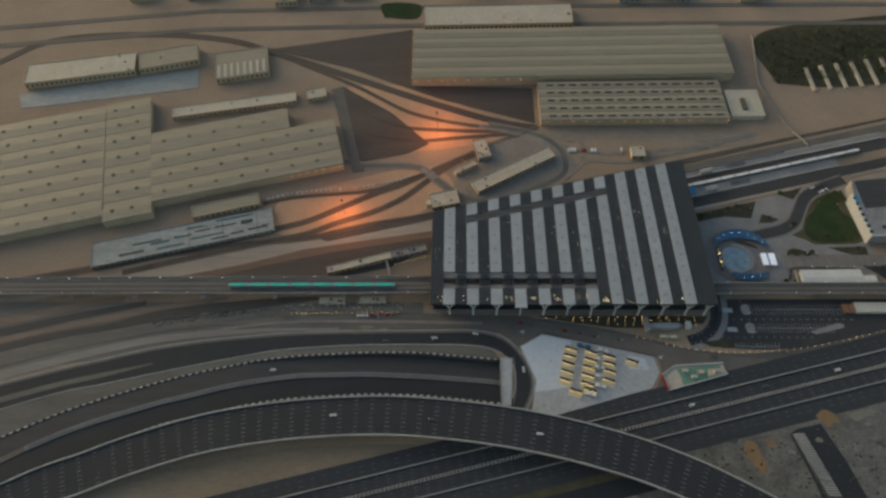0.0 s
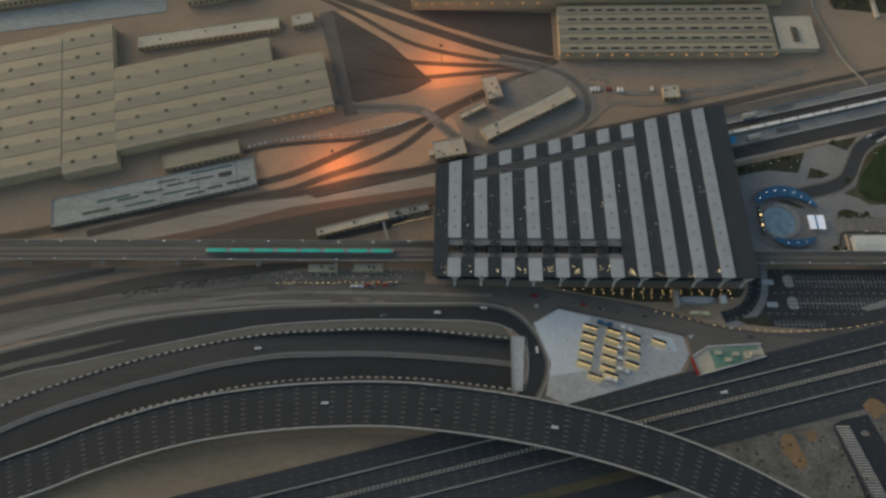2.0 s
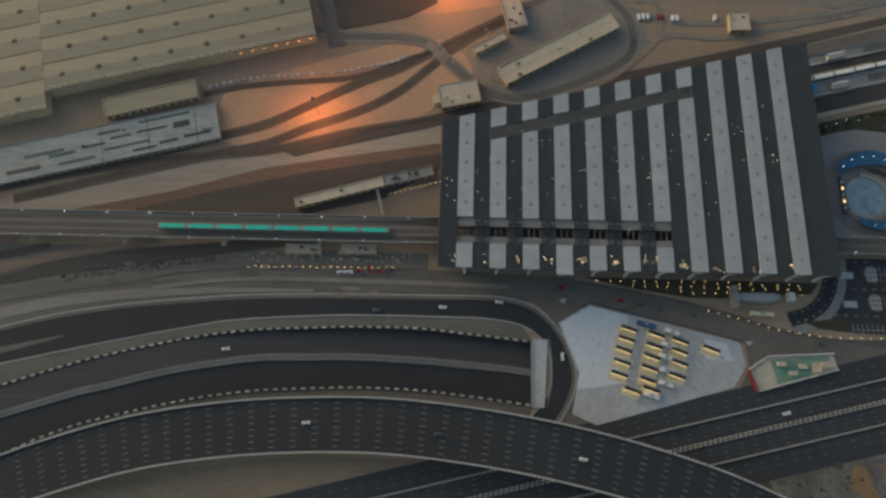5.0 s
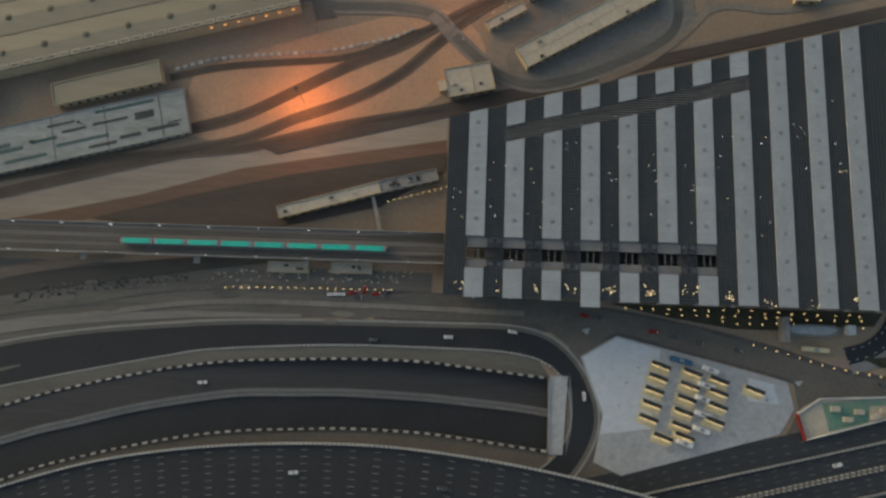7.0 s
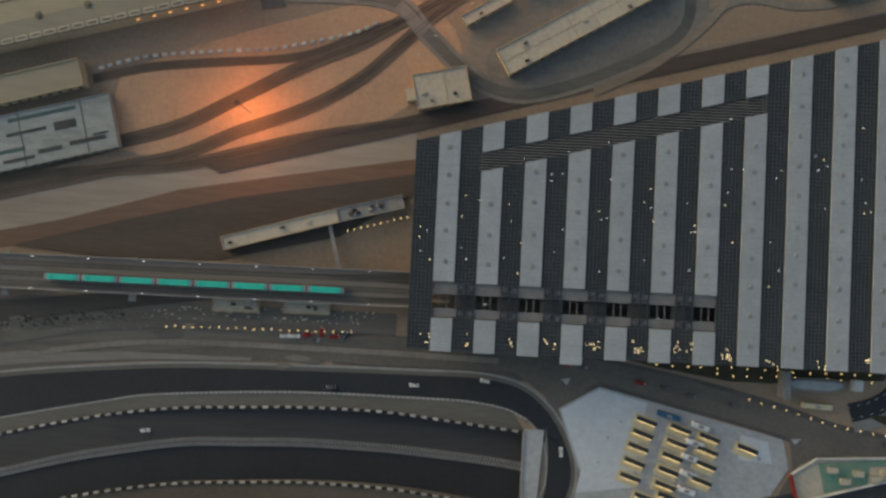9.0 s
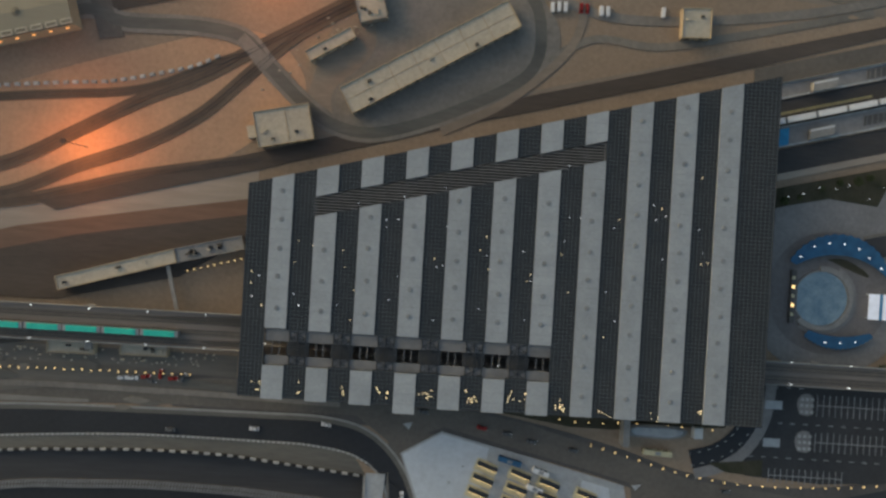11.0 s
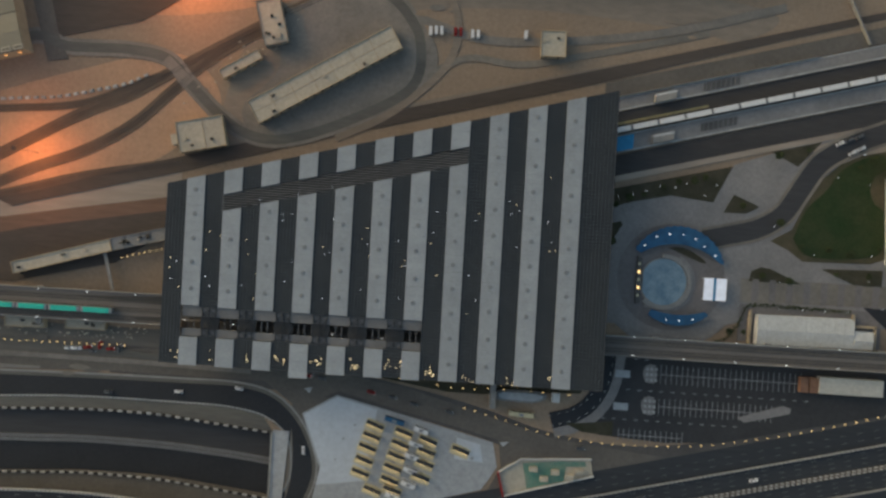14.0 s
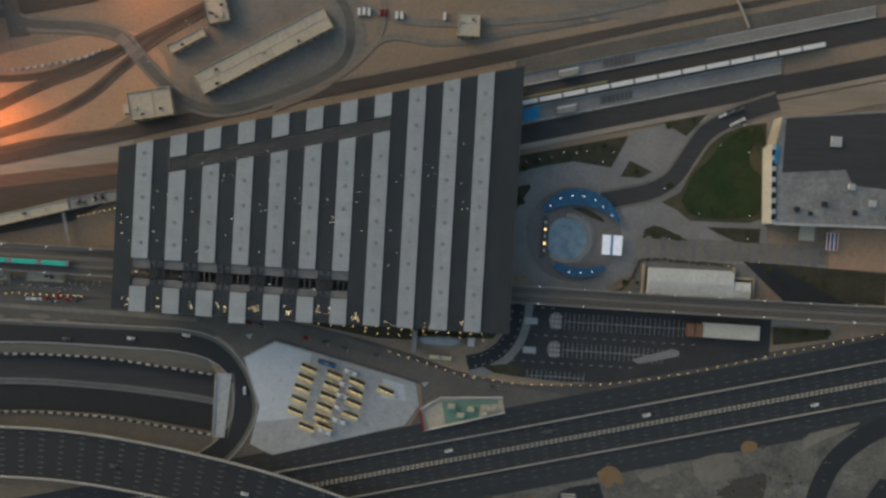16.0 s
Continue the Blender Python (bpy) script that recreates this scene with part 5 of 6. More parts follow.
# ---- depot halls ----
def hall(name, label, corner, turn, length, bays, depth, height, bay_mat, vents=0, dash=0, rise=1.1):
    """A wide shed of gabled bays side by side; corner is its south-west one."""
    h = thing(name, label, "hall", at=(corner[0], corner[1], 0), turn=turn)
    w = depth / bays
    part("wall", box(0.3, length - 0.3, 0.3, depth - 0.3, 0, height), CREAM_WALL, h)
    for b in range(bays):
        y = b * w
        bm = bmesh.new()
        v = [bm.verts.new(c) for c in ((0, y + 0.25, height), (length, y + 0.25, height), (length, y + w / 2, height + rise), (0, y + w / 2, height + rise), (0, y + w - 0.25, height), (length, y + w - 0.25, height))]
        for f in ((0, 1, 2, 3), (3, 2, 5, 4), (0, 3, 4), (1, 5, 2), (0, 4, 5, 1)):
            bm.faces.new([v[i] for i in f])
        bay = part("roof_bay", bm, bay_mat, h)
        part("gutter", box(0, length, y - 0.28, y + 0.24, height - 0.1, height + 0.12), DARK_GAP, bay)
        for i in range(vents):
            x = (i + 0.5 + 0.25 * (b % 2)) * length / (vents + 0.5)
            shared("roof_vent", VENT_BOX, bay, spot(x, y + w * 0.5, height + rise))
        if dash and b == 0:
            n = int(length / 7)
            for i in range(n):
                x = (i + 0.25) * length / n
                frame_ob = part("eave_frame", box(x, x + length / n * 0.78, 0.2, 3.0, height - 0.2, height + 0.5, taper=0.1), PALE_ROOF, h)
                part("window", box(x + 0.55, x + length / n * 0.78 - 0.55, 0.9, 2.2, height + 0.5, height + 0.57), COWL, frame_ob)
    return h


cowl = bmesh.new()
add_round(cowl, 0, 0, -0.2, 0.3, 2.3, 1.7, 9)
add_round(cowl, 0, 0, 0.35, 0.9, 1.2, 0.8, 9)
VENT_BOX = mesh_of("roof_vent", cowl, COWL)
T = 14.9
U, V = Vector((math.cos(radians(T)), math.sin(radians(T)))), Vector((-math.sin(radians(T)), math.cos(radians(T))))
at = lambda u, v: (-112 + U.x * u + V.x * v, 442 + U.y * u + V.y * v)
hall("depot_hall", "huge cream metal-roofed depot hall in dust", at(-183, 0), T, 183, 3, 62.6, 9.5, CREAM_ROOF, 7, 1, 0.6)
hall("depot_hall", "cream metal-roofed rear bay of the depot", at(-183, 62.8), T, 138, 1, 29, 9.4, CREAM_ROOF, 5, 0, 0.6)
hall("depot_hall", "narrow cream middle bay of the depot", at(-228, -13), T, 44.8, 7, 160, 9.3, CREAM_ROOF, 2, 1, 0.6)
hall("depot_hall", "huge cream western hall of the depot", at(-470, -5), T, 241.6, 7, 150, 9.5, CREAM_ROOF, 9, 1, 0.6)
hall("maintenance_hall", "very long beige metal-roofed maintenance hall", (-50, 560), 0.6, 340, 5, 80, 12.5, CREAM_ROOF, 0, 0, 0.9)
h3 = hall("maintenance_hall", "beige hall with rows of dark skylights", (83, 500), 0.3, 190, 5, 57, 8.5, CREAM_ROOF, 0, 1, 0.8)
for b in range(5):
    for i in range(15):
        x, y = 9 + i * 12, 4 + b * 11.4
        part("skylight", box(x, x + 7.5, y, y + 1.6, 9.05, 9.5), WINDOW, h3)
part("annex", box(194, 228, 6, 44, 0, 6), PALE_ROOF, h3)
part("roof_unit", box(207, 212, 14, 30, 6, 7.5), DARK_GAP, h3)
part("green_trim", box(0, 150, -0.5, 0.4, 12.4, 12.9), GREEN_PAINT, bpy.data.objects["maintenance_hall"])
# glowing wall lamps under the eaves
wl = thing("wall_lamp", "orange sodium wall lamp under the eave", "lamp", "sodium lamps on the halls")
part("lens", box(-0.8, 0.8, -0.3, 0.3, 0, 0.35), ORANGE_LAMP, wl)
part("bracket", box(-0.1, 0.1, 0.3, 0.8, 0, 0.5), DARK_STEEL, wl)
wl.matrix_basis = spot(90, 499.55, 6)
for i in range(1, 15):
    copy_thing(wl, spot(90 + i * 13, 499.55 + 0.065 * i, 6))
for i in range(9):
    copy_thing(wl, spot(-46 + i * 14, 559.55 + 0.147 * i, 8))
for i in range(6):
    copy_thing(wl, spot(-50.65 - 0.136 * i, 566 + i * 13, 8, -90))
for i in range(7):
    x, y = at(-4 - i * 8, -0.45)
    copy_thing(wl, spot(x, y, 6.5, T))


def block(name, label, corner, turn, lx, ly, h, roof, category="building", units=0, wall=CREAM_WALL, seed=1):
    r = random.Random(seed)
    b = thing(name, label, category, at=(corner[0], corner[1], 0), turn=turn)
    part("wall", box(0, lx, 0, ly, 0, h), wall, b)
    part("roof", box(-0.3, lx + 0.3, -0.3, ly + 0.3, h, h + 0.35), roof, b)
    for y0, y1, x0, x1 in ((-0.3, 0.1, -0.3, lx + 0.3), (ly - 0.1, ly + 0.3, -0.3, lx + 0.3), (0.1, ly - 0.1, -0.3, 0.1), (0.1, ly - 0.1, lx - 0.1, lx + 0.3)):
        part("parapet", box(x0, x1, y0, y1, h + 0.35, h + 0.9), wall, b)
    for i in range(units):
        x, y = r.uniform(1.5, lx - 3), r.uniform(1, max(1.2, ly - 2.5))
        part("roof_unit", box(x, x + r.uniform(1, 2.2), y, y + r.uniform(0.8, 1.6), h + 0.35, h + 1.4), (DARK_GAP, PALE_ROOF, WINDOW)[i % 3], b)
    n = int(lx / 5)
    for i in range(n):
        part("window", box((i + 0.3) * lx / n, (i + 0.3) * lx / n + 1.8, -0.06, 0.0, h * 0.35, h * 0.7), WINDOW, b)
    return b


flat("ground_patch", blob([(10, 404), (8, 420), (26, 440), (28, 470), (60, 484), (92, 478), (112, 458), (108, 436), (70, 412), (34, 398)]), 0.11, APRON, "grey trodden yard around the long building")
barrack = block("barrack", "long cream flat-roofed building with cracked roof slabs", (18.6, 409.5), 30.7, 88, 13.2, 5, PALE_ROOF, "building", 4)
hut = block("hut", "cream square building with a lower annex", (-24.5, 391), 12.5, 26, 16.5, 4.5, PALE_ROOF, "building", 3, seed=4)
for x in (12, 24.5, 37, 49, 61.5, 74):
    part("roof_seam", box(x, x + 0.35, 0.2, 13.0, 5.35, 5.5), CREAM_WALL, barrack)
part("roof_seam", box(0.2, 87.8, 6.4, 6.7, 5.35, 5.48), CREAM_WALL, barrack)
part("annex", box(-4.5, 0, 5, 11, 0, 3.4), PALE_ROOF, hut)
part("roof_seam", box(14.6, 15.0, 0, 16.5, 4.85, 5.0), CREAM_WALL, hut)
block("cabin", "small pale square building in the yard", (169.5, 454), 1, 13, 13.5, 4.5, PALE_ROOF, "building", 2, seed=6)
block("shed", "narrow pale shed beside the road", (-3, 433), 31, 24, 5, 3.5, PALE_ROOF, "shed", 1, seed=7)
block("gatehouse", "pale angular gatehouse with roof clutter", (32, 455), 105, 24, 13, 5, PALE_ROOF, "building", 7, GREYDIRT, seed=8)
block("workshop", "cream ribbed workshop below the depot", (-247.5, 379), 15.3, 62, 13, 6, CREAM_ROOF, "building", 0)
longp = block("service_platform", "long pale blue flat roof streaked with green", (-327.7, 325.6), 14.5, 163.5, 26.5, 3.5, BLUEGREY, "building", 3, CONCRETE, seed=11)
for x, y, l, w, mat in ((112, 22.6, 34, 1.7, TEAL_DARK), (84, 20.4, 16, 1.3, DARK_STEEL), (92, 15.4, 14, 1.4, DARK_STEEL), (110, 15.8, 20, 1.5, DARK_STEEL), (74, 13.0, 15, 1.6, TEAL_DARK), (52, 11.0, 17, 2.2, TEAL_DARK), (88, 8.0, 30, 1.7, TEAL_DARK), (58, 4.4, 24, 1.8, TEAL_DARK), (106, 3.0, 16, 1.6, DARK_STEEL), (124, 4.6, 12, 2.0, DARK_STEEL), (140, 5.4, 18, 2.0, DARK_STEEL), (24, 5.0, 22, 2.6, DARK_STEEL), (36, 14.0, 26, 2.4, TEAL_DARK), (134, 14.0, 11, 4.2, DARK_STEEL), (152, 8.0, 8, 0.8, DARK_STEEL)):
    part("roof_slot", box(x, x + l, y, y + w, 3.85, 4.1, taper=0.1), mat, longp, "dark opening between pale roof sheets")
for x in (86.5, 117, 148.5):
    part("roof_joint", box(x, x + 0.5, 0.4, 26, 3.85, 3.98), DARK_GAP, longp)
block("long_shed", "long narrow pale shed behind the depot", (-299, 511), 10.5, 129, 14, 4.5, PALE_ROOF, "shed", 4, seed=12)
block("shed", "small pale shed behind the depot", (-160, 537), 14, 20, 13, 4.5, PALE_ROOF, "shed", 1, seed=13)
ribbed = block("workshop", "cream ribbed hall far behind the depot", (-264, 566), 11.5, 57, 42, 7, CREAM_ROOF, "building", 0, seed=14)
for i in range(8):
    part("roof_rib", box(2 + i * 7, 5.4 + i * 7, 1, 22, 7.35, 7.8, taper=0.3), PALE_ROOF, ribbed)
block("workshop", "long pale hall with white lamps along it", (-473, 560), 10, 118, 30, 8, PALE_ROOF, "building", 6, seed=15)
block("workshop", "cream hall beside the pale hall", (-352, 582), 14, 64, 27, 8, CREAM_ROOF, "building", 2, seed=16)
flat("pavement", [(-479, 552), (-290, 590), (-284, 560), (-468, 530)], 0.1, BLUEGREY, "pale concrete yard behind the depot", "pavement")
block("shelter", "long cream platform shelter roof", (-114.6, 318.9), 16.4, 57, 6.2, 4.6, PALE_ROOF, "shelter", 3, seed=17)
gs = block("shelter", "grey platform roof with equipment", (-59.6, 335.1), 14.6, 32, 6.2, 4.4, CONCRETE, "shelter", 12, CONCRETE, seed=18)
part("footbridge", box(-6, -4.2, -22, 2, 3.2, 3.8), CONCRETE, gs)
for x in (-119, -84.5):
    block("hut", "low pale hut under the viaduct edge", (x, 289.2 if x < -100 else 290), 0.5, 22, 5.6, 3, PALE_ROOF, "hut", 4, seed=int(-x))
for i, (x, y, l, w, h, t) in enumerate(((-40, 652, 170, 34, 8, 1), (60, 655, 42, 10, 7, 0), (-220, 700, 26, 22, 7, 4), (-180, 706, 22, 18, 9, 4), (-140, 712, 26, 20, 6, 2), (10, 716, 28, 18, 9, 2), (110, 712, 22, 20, 8, 0), (190, 702, 24, 26, 8, -2), (230, 706, 16, 22, 10, 1), (255, 700, 18, 24, 8, 0), (330, 700, 26, 18, 8, 3), (-330, 715, 34, 18, 7, 5), (-400, 712, 26, 22, 8, 6), (380, 720, 26, 22, 8, 0))):
    block("house", "distant dusty flat-roofed house behind the depot", (x, y), t, l, w, h, (PALE_ROOF, GREYDIRT, CREAM_ROOF)[i % 3], "house", 4, (CREAM_WALL, CONCRETE)[i % 2], seed=30 + i)
flat("pond", blob([(-88, 678), (-50, 676), (-48, 702), (-92, 704)]), 0.1, LAWN, "dark green sunken pond ground", "ground")
for y in (656, 690):
    flat("road", [(-560, y - 30), (-300, y), (0, y + 4), (330, y + 2), (500, y), (500, y + 7), (330, y + 9), (0, y + 11), (-300, y + 7), (-560, y - 22)], 0.09, TARMAC_DUSTY, "dusty road behind the depot", "road")

# ---- rail yard ----
flat("rail_yard", [(-215, 623), (-54, 655), (-52, 562), (78, 556), (78, 504), (-20, 540), (-120, 590)], 0.10, BALLAST, "dark ballast rail yard fan", "ground")
flat("rail_yard", [(-126, 561), (-98, 452), (-52, 463), (-30, 476), (-70, 520)], 0.10, BALLAST, "dark ballast sidings beside the depot", "ground")
flat("road", [(-138, 556), (-126, 561), (-98, 452), (-92, 440), (-104, 438)], 0.13, TARMAC_DUSTY, "grey service road beside the sidings", "road")
far = smooth([(-560, 560), (-521, 604), (-470, 642), (-372, 651), (-270, 640), (-200, 612), (-120, 576), (-32, 535), (40, 506), (78, 497)], 8)
part("track_bed", ribbon(far, -4, 5, 0.29), BALLAST, None, "dark curved track bed of the yard", "structure", "track")
for pts, w in (([(-600, 262), (-440, 300), (-360, 318), (-280, 338), (-200, 360), (-172, 369), (-141, 379), (-113.6, 393.4), (-82.4, 410.5), (-55, 423), (-31, 437), (20, 466), (70, 492), (80, 500)], 3.4), ([(-300, 322), (-219, 344), (-169, 357), (-140, 364.5), (-112.6, 377), (-81, 389.5), (-54, 405.5), (-31, 427), (-10, 446), (20, 464)], 3.2), ([(-186, 400), (-163, 406), (-143, 409), (-117, 411.5), (-95, 413.5), (-75, 418), (-50, 429), (-31, 437)], 2.2), ([(-600, 276), (-420, 308), (-265, 341), (-200, 352), (-140, 359.5), (-111.8, 366.5), (-80.5, 375), (-24, 386)], 3.0), ([(-180, 600), (-110, 560), (-50, 520), (10, 502), (70, 494)], 2.4), ([(-100, 520), (-60, 500), (0, 494), (60, 492)], 2.4), ([(-96, 490), (-50, 480), (0, 484), (60, 490)], 2.4)):
    ln = smooth(pts, 6)
    level = 0.30 + 0.004 * len(pts) + 0.01 * w + pts[0][1] * 0.0001
    tb = part("track_bed", ribbon(ln, -w, w, level), TRACKBED, None, "dark ballast track bed curving over sand", "structure", "track")
    for s in (-0.75, 0.75):
        part("rail", ribbon(ln, s - 0.08, s + 0.08, level + 0.17, 0.2), DARK_STEEL, tb)
flat("ground_patch", [(-222, 316), (-167, 331), (-110, 345), (-25, 360), (-25, 350), (-60, 328), (-118, 314), (-182, 313)], 0.13, BALLAST, "dark cutting with ballast beside the viaduct", "ground")
west = ((PALE_DUST, ((-640, 140, 150), (-450, 194, 204), (-333, 231, 239), (-255, 252, 259), (-174, 262, 266), (-100, 265.6, 267))),
        (DARK_DUST_AND_GAP, ((-640, 186, 194), (-450, 226, 234), (-340, 256, 262), (-300, 264, 270), (-261, 272, 282), (-205, 281, 291), (-150, 290, 297), (-100, 297, 298))),
        (BROWN_DUST, ((-640, 196, 202), (-450, 235, 241), (-342, 263, 268), (-302, 272, 278), (-262, 282, 288), (-222, 290, 295), (-200, 295, 297))),
        (DARK_DUST_AND_GAP, ((-640, 205, 216), (-450, 243, 251), (-345, 270, 277), (-304, 280, 286), (-270, 288.5, 293))),
        (BROWN_DUST, ((-640, 220, 232), (-450, 254, 264), (-347, 279, 287), (-318, 287, 294), (-290, 293, 298))),
        (VERGE, ((-640, 156, 164), (-450, 208, 214), (-335, 243, 248), (-290, 255, 259), (-230, 266, 268), (-150, 272, 272.6))))
for k, (mat, rows) in enumerate(west):
    one, two = (smooth([(r[0], r[c]) for r in rows], 8) for c in (1, 2))
    part("dirt_strip", between(one, two, 0.30 + k * 0.004), mat, None, "long strip of track bed and dust", "structure", "ground")
rdn = smooth([(-150, 440), (-111, 452), (-93, 447), (-58, 447), (-36, 443), (-24, 431), (-6, 414), (10, 404), (31, 402), (66, 414), (100, 434), (104, 458), (96, 474), (82, 486), (60, 494), (30, 502)], 4)
part("verge", ribbon(rdn, -4.6, 4.6, 0.44), APRON, None, "pale dusty margin of the service road", "structure", "verge")
part("road", ribbon(rdn, -2.7, 2.7, 0.475), VERGE, None, "grey service road winding past the tracks", "structure", "road")
part("crossing", ribbon([Vector((-37, 443)), Vector((-23, 430))], -2.7, 2.7, 0.55, 0.4), APRON, None, "pale slab level crossing over the tracks", "structure", "crossing")
block_me = mesh_of("barrier_block", box(-1.25, 1.25, -0.85, 0.85, 0, 1.3, taper=0.12), KERB_WHITE)
ln = along(smooth([(-182, 405.5), (-163, 411.3), (-143, 414.3), (-117, 416.8), (-97, 418.6), (-77, 423), (-57, 428.4), (-44.4, 434.8)], 4), 4.6)
for p, a in ln:
    bb2 = tagged(new("barrier_block", block_me), "white concrete barrier block on sand", "barrier", "row of barrier blocks beside the track")
    bb2.matrix_basis = spot(p.x + random.uniform(-0.2, 0.2), p.y, 0.05, math.degrees(a) + random.uniform(-8, 8))


# ---- tall sodium lamps ----
def mast(x, y, h, power):
    m = thing("lamp_mast", "tall lamp mast with orange sodium floodlights", "lamp mast", "floodlight masts", at=(x, y, 0))
    bm = bmesh.new()
    add_round(bm, 0, 0, 0, h, 0.17, 0.1, 8)
    part("pole", bm, DARK_STEEL, m)
    bm = bmesh.new()
    add_round(bm, 0, 0, h, h + 0.5, 1.3, 1.3, 10)
    part("head", bm, DARK_STEEL, m)
    part("lens", box(-0.8, 0.8, -0.8, 0.8, h - 0.25, h - 0.02), ORANGE_LAMP, m)
    for k in range(4):
        a = radians(45 + 90 * k)
        lamp = new("sodium_light", bpy.data.lights.new("sodium_light", "SPOT"))
        lamp.data.energy, lamp.data.color, lamp.data.shadow_soft_size = power, (1.0, 0.29, 0.07), 0.6
        lamp.data.spot_size, lamp.data.spot_blend = radians(150), 1.0
        x0, y0 = x + 1.2 * math.cos(a), y + 1.2 * math.sin(a)
        lamp.matrix_world = look((K * x0, K * y0, K * (h - 0.6)), (K * (x0 + h * math.cos(a)), K * (y0 + h * math.sin(a)), 0))


mast(-106.6, 386.6, 21.5, 8600)
mast(-21.5, 489, 30, 15000)


# ---- trees and shrubs ----
def tree(seed, height, label):
    r = random.Random(seed)
    t = thing("tree", label, "tree", "trees")
    bm = bmesh.new()
    add_round(bm, 0, 0, 0, height * 0.45, 0.22, 0.13, 7)
    for i in range(4):
        a = i * 1.57 + r.uniform(-0.4, 0.4)
        add_beam(bm, (0, 0, height * 0.38), (math.cos(a) * height * 0.22, math.sin(a) * height * 0.22, height * 0.66), 0.12)
    part("trunk", bm, BARK, t)
    bm = bmesh.new()
    for i in range(170):
        d = Vector((r.gauss(0, 1), r.gauss(0, 1), r.gauss(0, 0.8))).normalized() * (r.random() ** 0.4)
        c = Vector((d.x * height * 0.34, d.y * height * 0.34, height * 0.7 + d.z * height * 0.28))
        e, f = (Vector((r.uniform(-1, 1), r.uniform(-1, 1), r.uniform(-0.5, 0.5))) * height * 0.09 for _ in range(2))
        bm.faces.new([bm.verts.new(c + v) for v in (e, f, -e, -f)])
    part("crown", bm, LEAF, t)
    return t


forms = [tree(s, h, "small dark green tree with an uneven crown") for s, h in ((1, 5.0), (2, 6.5), (3, 4.0))]
places = [(215, 377), (222, 381), (230, 383), (262, 394), (256, 392), (240, 388), (248, 391), (303, 372), (316, 360), (330, 359), (341, 357), (357, 361), (358, 400), (350, 408), (344, 404), (296, 343), (310, 341), (335, 346), (352, 346), (300, 408), (316, 412), (283, 380), (214, 357), (380, 288), (392, 288), (404, 289), (288, 312), (280, 312), (366, 325), (376, 318), (388, 321), (400, 318)]
rt = random.Random(9)
for i, (x, y) in enumerate(places):
    if i < 3:
        forms[i].matrix_basis = spot(x, y, 0.1)
    else:
        copy_thing(forms[i % 3], spot(x, y, 0.1, rt.uniform(0, 360)))
bm = bmesh.new()
for i in range(2600):
    x = rt.uniform(335, 640)
    y = rt.uniform(560, 640) + (x - 335) * 0.1
    s, c = rt.uniform(0.8, 2.4), Vector((x, y, rt.uniform(1, 5)))
    e, f = (Vector((rt.uniform(-1, 1), rt.uniform(-1, 1), rt.uniform(-0.6, 0.6))) * s for _ in range(2))
    bm.faces.new([bm.verts.new(c + v) for v in (e, f, -e, -f)])
part("woodland", bm, LEAF, None, "distant dark orchard of dusty trees", "stuff", "trees")
flat("ground_patch", blob([(338, 560), (420, 556), (620, 590), (640, 680), (400, 660), (330, 630)]), 0.06, BED, "dark soil under distant trees", "ground")
bm = bmesh.new()
for i in range(9):
    x = 372 + i * 17
    add_box(bm, x, x + 3.5, 548 + i * 2, 584 + i * 3, 0.1, 2.2)
part("greenhouse", bm, PALE_ROOF, None, "rows of narrow pale greenhouse roofs", "stuff", "greenhouse")
part("boundary_wall", ribbon([Vector((330, 640)), Vector((318, 560)), Vector((330, 500)), Vector((345, 470))], -0.4, 0.4, 2.4, 2.4), CONCRETE, None, "long pale boundary wall beside the yard", "structure", "wall")

# tyre tracks and worn patches over the bare yards
rw = random.Random(33)
TRACKS = (([(20, 500), (60, 488), (110, 470), (150, 462), (230, 470), (300, 488)], 2.2), ([(106, 440), (130, 452), (160, 450), (200, 458), (260, 472)], 1.8), ([(60, 404), (90, 420), (118, 446), (124, 470), (116, 492)], 2.0), ([(-230, 268), (-170, 279), (-110, 281), (-30, 276)], 1.8), ([(-220, 262), (-150, 272), (-60, 273), (20, 272)], 1.4))
for k, (pts, w) in enumerate(TRACKS):
    part("tyre_track", ribbon(smooth(pts, 5), -w, w, 0.46 + 0.006 * k, 0.1), (APRON, GREYDIRT, YARD, VERGE)[k % 4], None, "worn tyre track across dusty ground", "structure", "ground")
for i in range(24):
    area = i % 2
    x, y = ((rw.uniform(-250, -60), rw.uniform(264, 284)), (rw.uniform(20, 260), rw.uniform(456, 484)))[area]
    r = rw.uniform(1.5, 4.5)
    ring_pts = [(x + r * 1.8 * rw.uniform(0.6, 1.3) * math.cos(k * 1.047), y + 0.6 * r * rw.uniform(0.6, 1.3) * math.sin(k * 1.047)) for k in range(6)]
    mat = ((VERGE, GREYDIRT, WEST_DIRT), (APRON, YARD, DIRT))[area][i % 3]
    flat("ground_patch", blob(ring_pts, 2), 0.12, mat, "uneven stain of dust and earth")
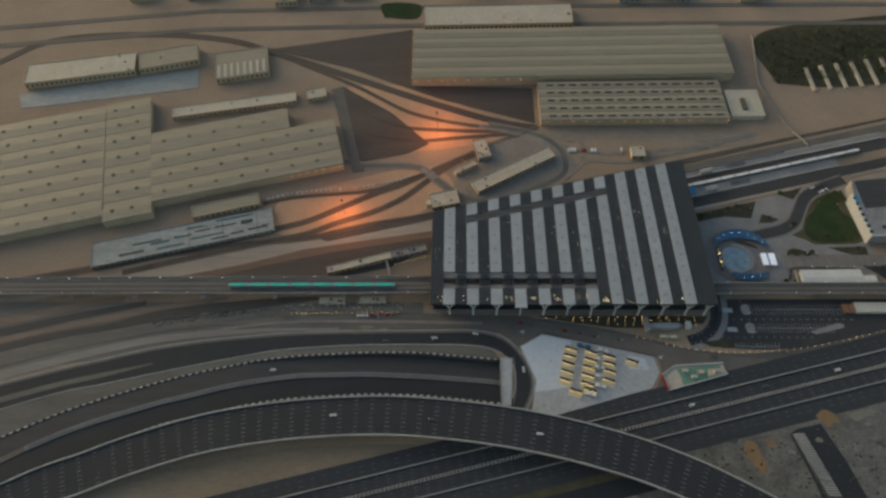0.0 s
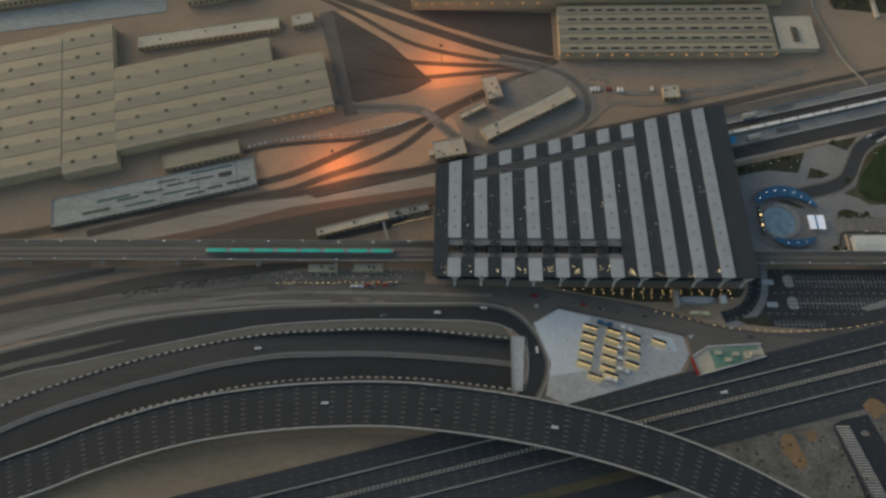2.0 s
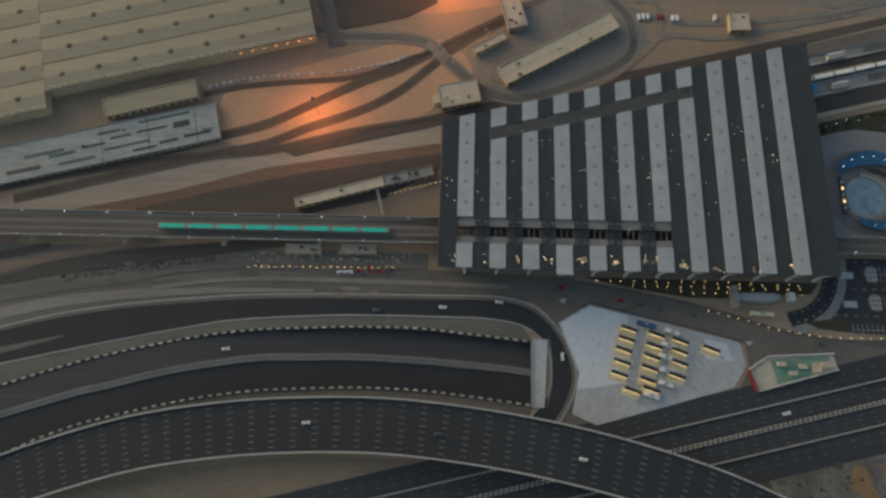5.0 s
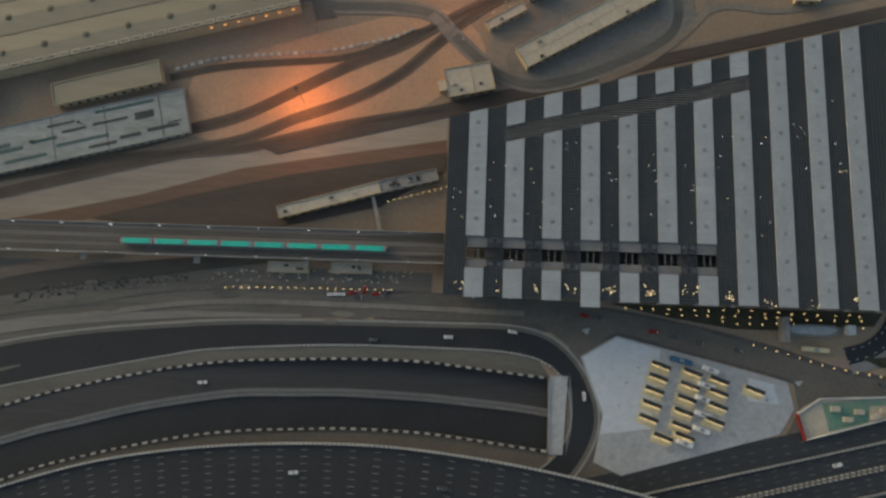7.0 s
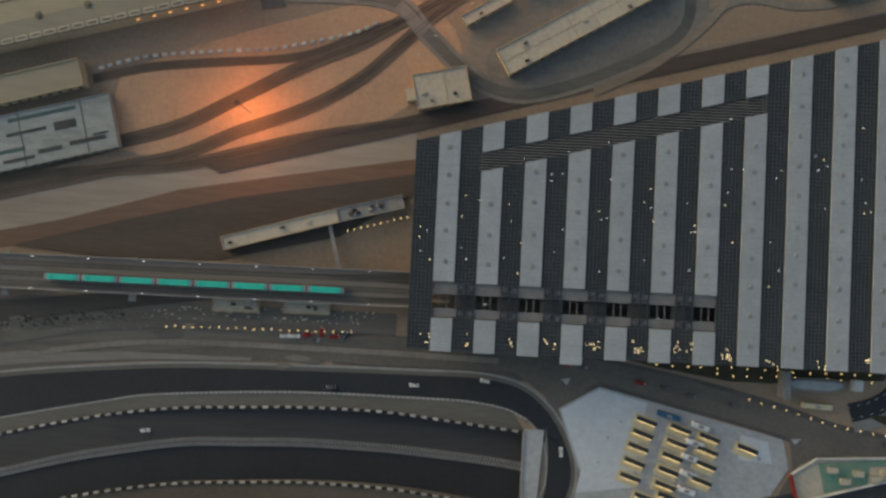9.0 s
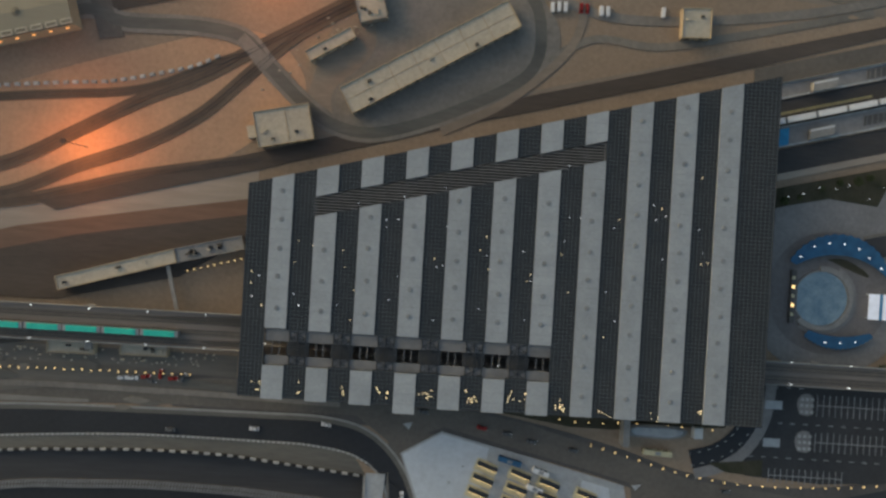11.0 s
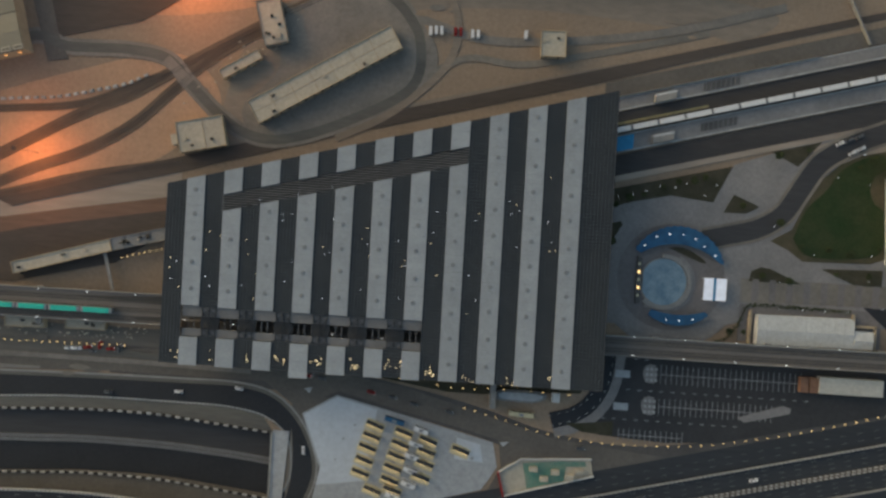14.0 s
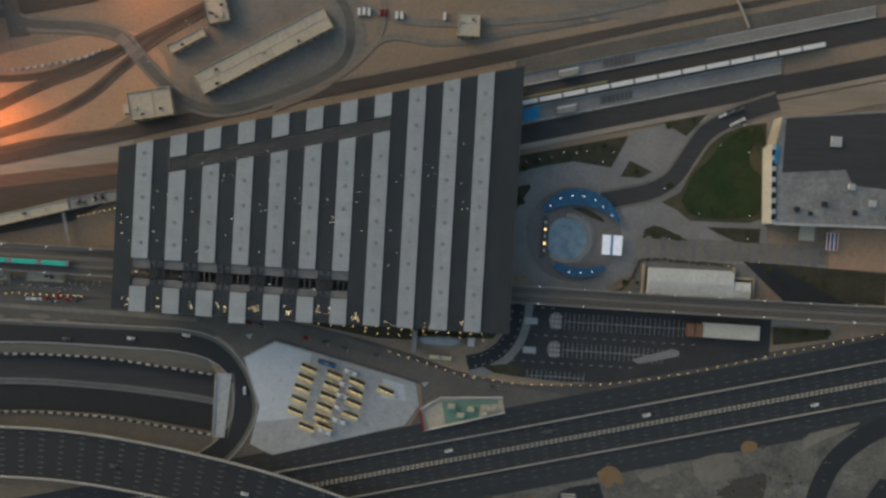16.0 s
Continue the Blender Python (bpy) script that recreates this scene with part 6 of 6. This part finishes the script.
for x, y, r in ((66, 200, 1.5), (74, 238, 0.6), (80, 246, 0.5), (70, 226, 0.5), (140, 222, 1.2), (128, 214, 1.6), (96, 205, 2.0), (146, 232, 0.8)):
    ring_pts = [(x + r * rw.uniform(0.7, 1.3) * math.cos(k * 1.047), y + r * rw.uniform(0.7, 1.3) * math.sin(k * 1.047)) for k in range(6)]
    flat("pavement_stain", blob(ring_pts, 1), 0.1, PLAZA_STAIN, "dark oil stain on pale paving", "stain", low=0.3)

# rubble, shrubs and scrap on the bare ground
def litter(name, label, mat, area, n, size, category, seed):
    r = random.Random(seed)
    bm = bmesh.new()
    for i in range(n):
        u, v = r.random(), r.random()
        (ax, ay), (bx, by), (cx, cy), (dx, dy) = area
        x = (ax * (1 - u) + bx * u) * (1 - v) + (dx * (1 - u) + cx * u) * v
        y = (ay * (1 - u) + by * u) * (1 - v) + (dy * (1 - u) + cy * u) * v
        s = size * r.uniform(0.3, 1.0)
        add_box(bm, x - s, x + s * r.uniform(0.3, 1.2), y - s * 0.6, y + s * 0.6, 0, s * r.uniform(0.4, 0.9), taper=s * 0.25)
    part(name, bm, mat, None, label, "stuff", category)


litter("rubble", "scattered grey rubble below the viaduct", GREYDIRT, ((-262, 267), (-150, 279), (-130, 290), (-250, 278)), 150, 0.9, "rubble", 1)
litter("scrub", "low dark scrub on dusty ground", DARK_DUST_AND_GAP, ((-255, 268), (-165, 284), (-160, 290), (-262, 274)), 130, 1.1, "scrub", 2)
litter("rubble", "rubble and scrap beside the highway", RUBBLE, ((170, 165), (430, 225), (430, 170), (200, 120)), 340, 0.8, "rubble", 3)
litter("scrub", "dark scrub beside the highway", GRASS, ((170, 160), (400, 205), (400, 150), (200, 120)), 220, 1.2, "scrub", 4)
litter("rubble", "pale scrap beside the sheds", PALE_ROOF, ((-150, 284), (-40, 286), (-40, 292), (-150, 291)), 90, 0.9, "rubble", 5)
litter("rubble", "loose stones and scrap in the yard", PALE_ROOF, ((-30, 415), (10, 440), (50, 470), (20, 478)), 70, 0.9, "rubble", 6)
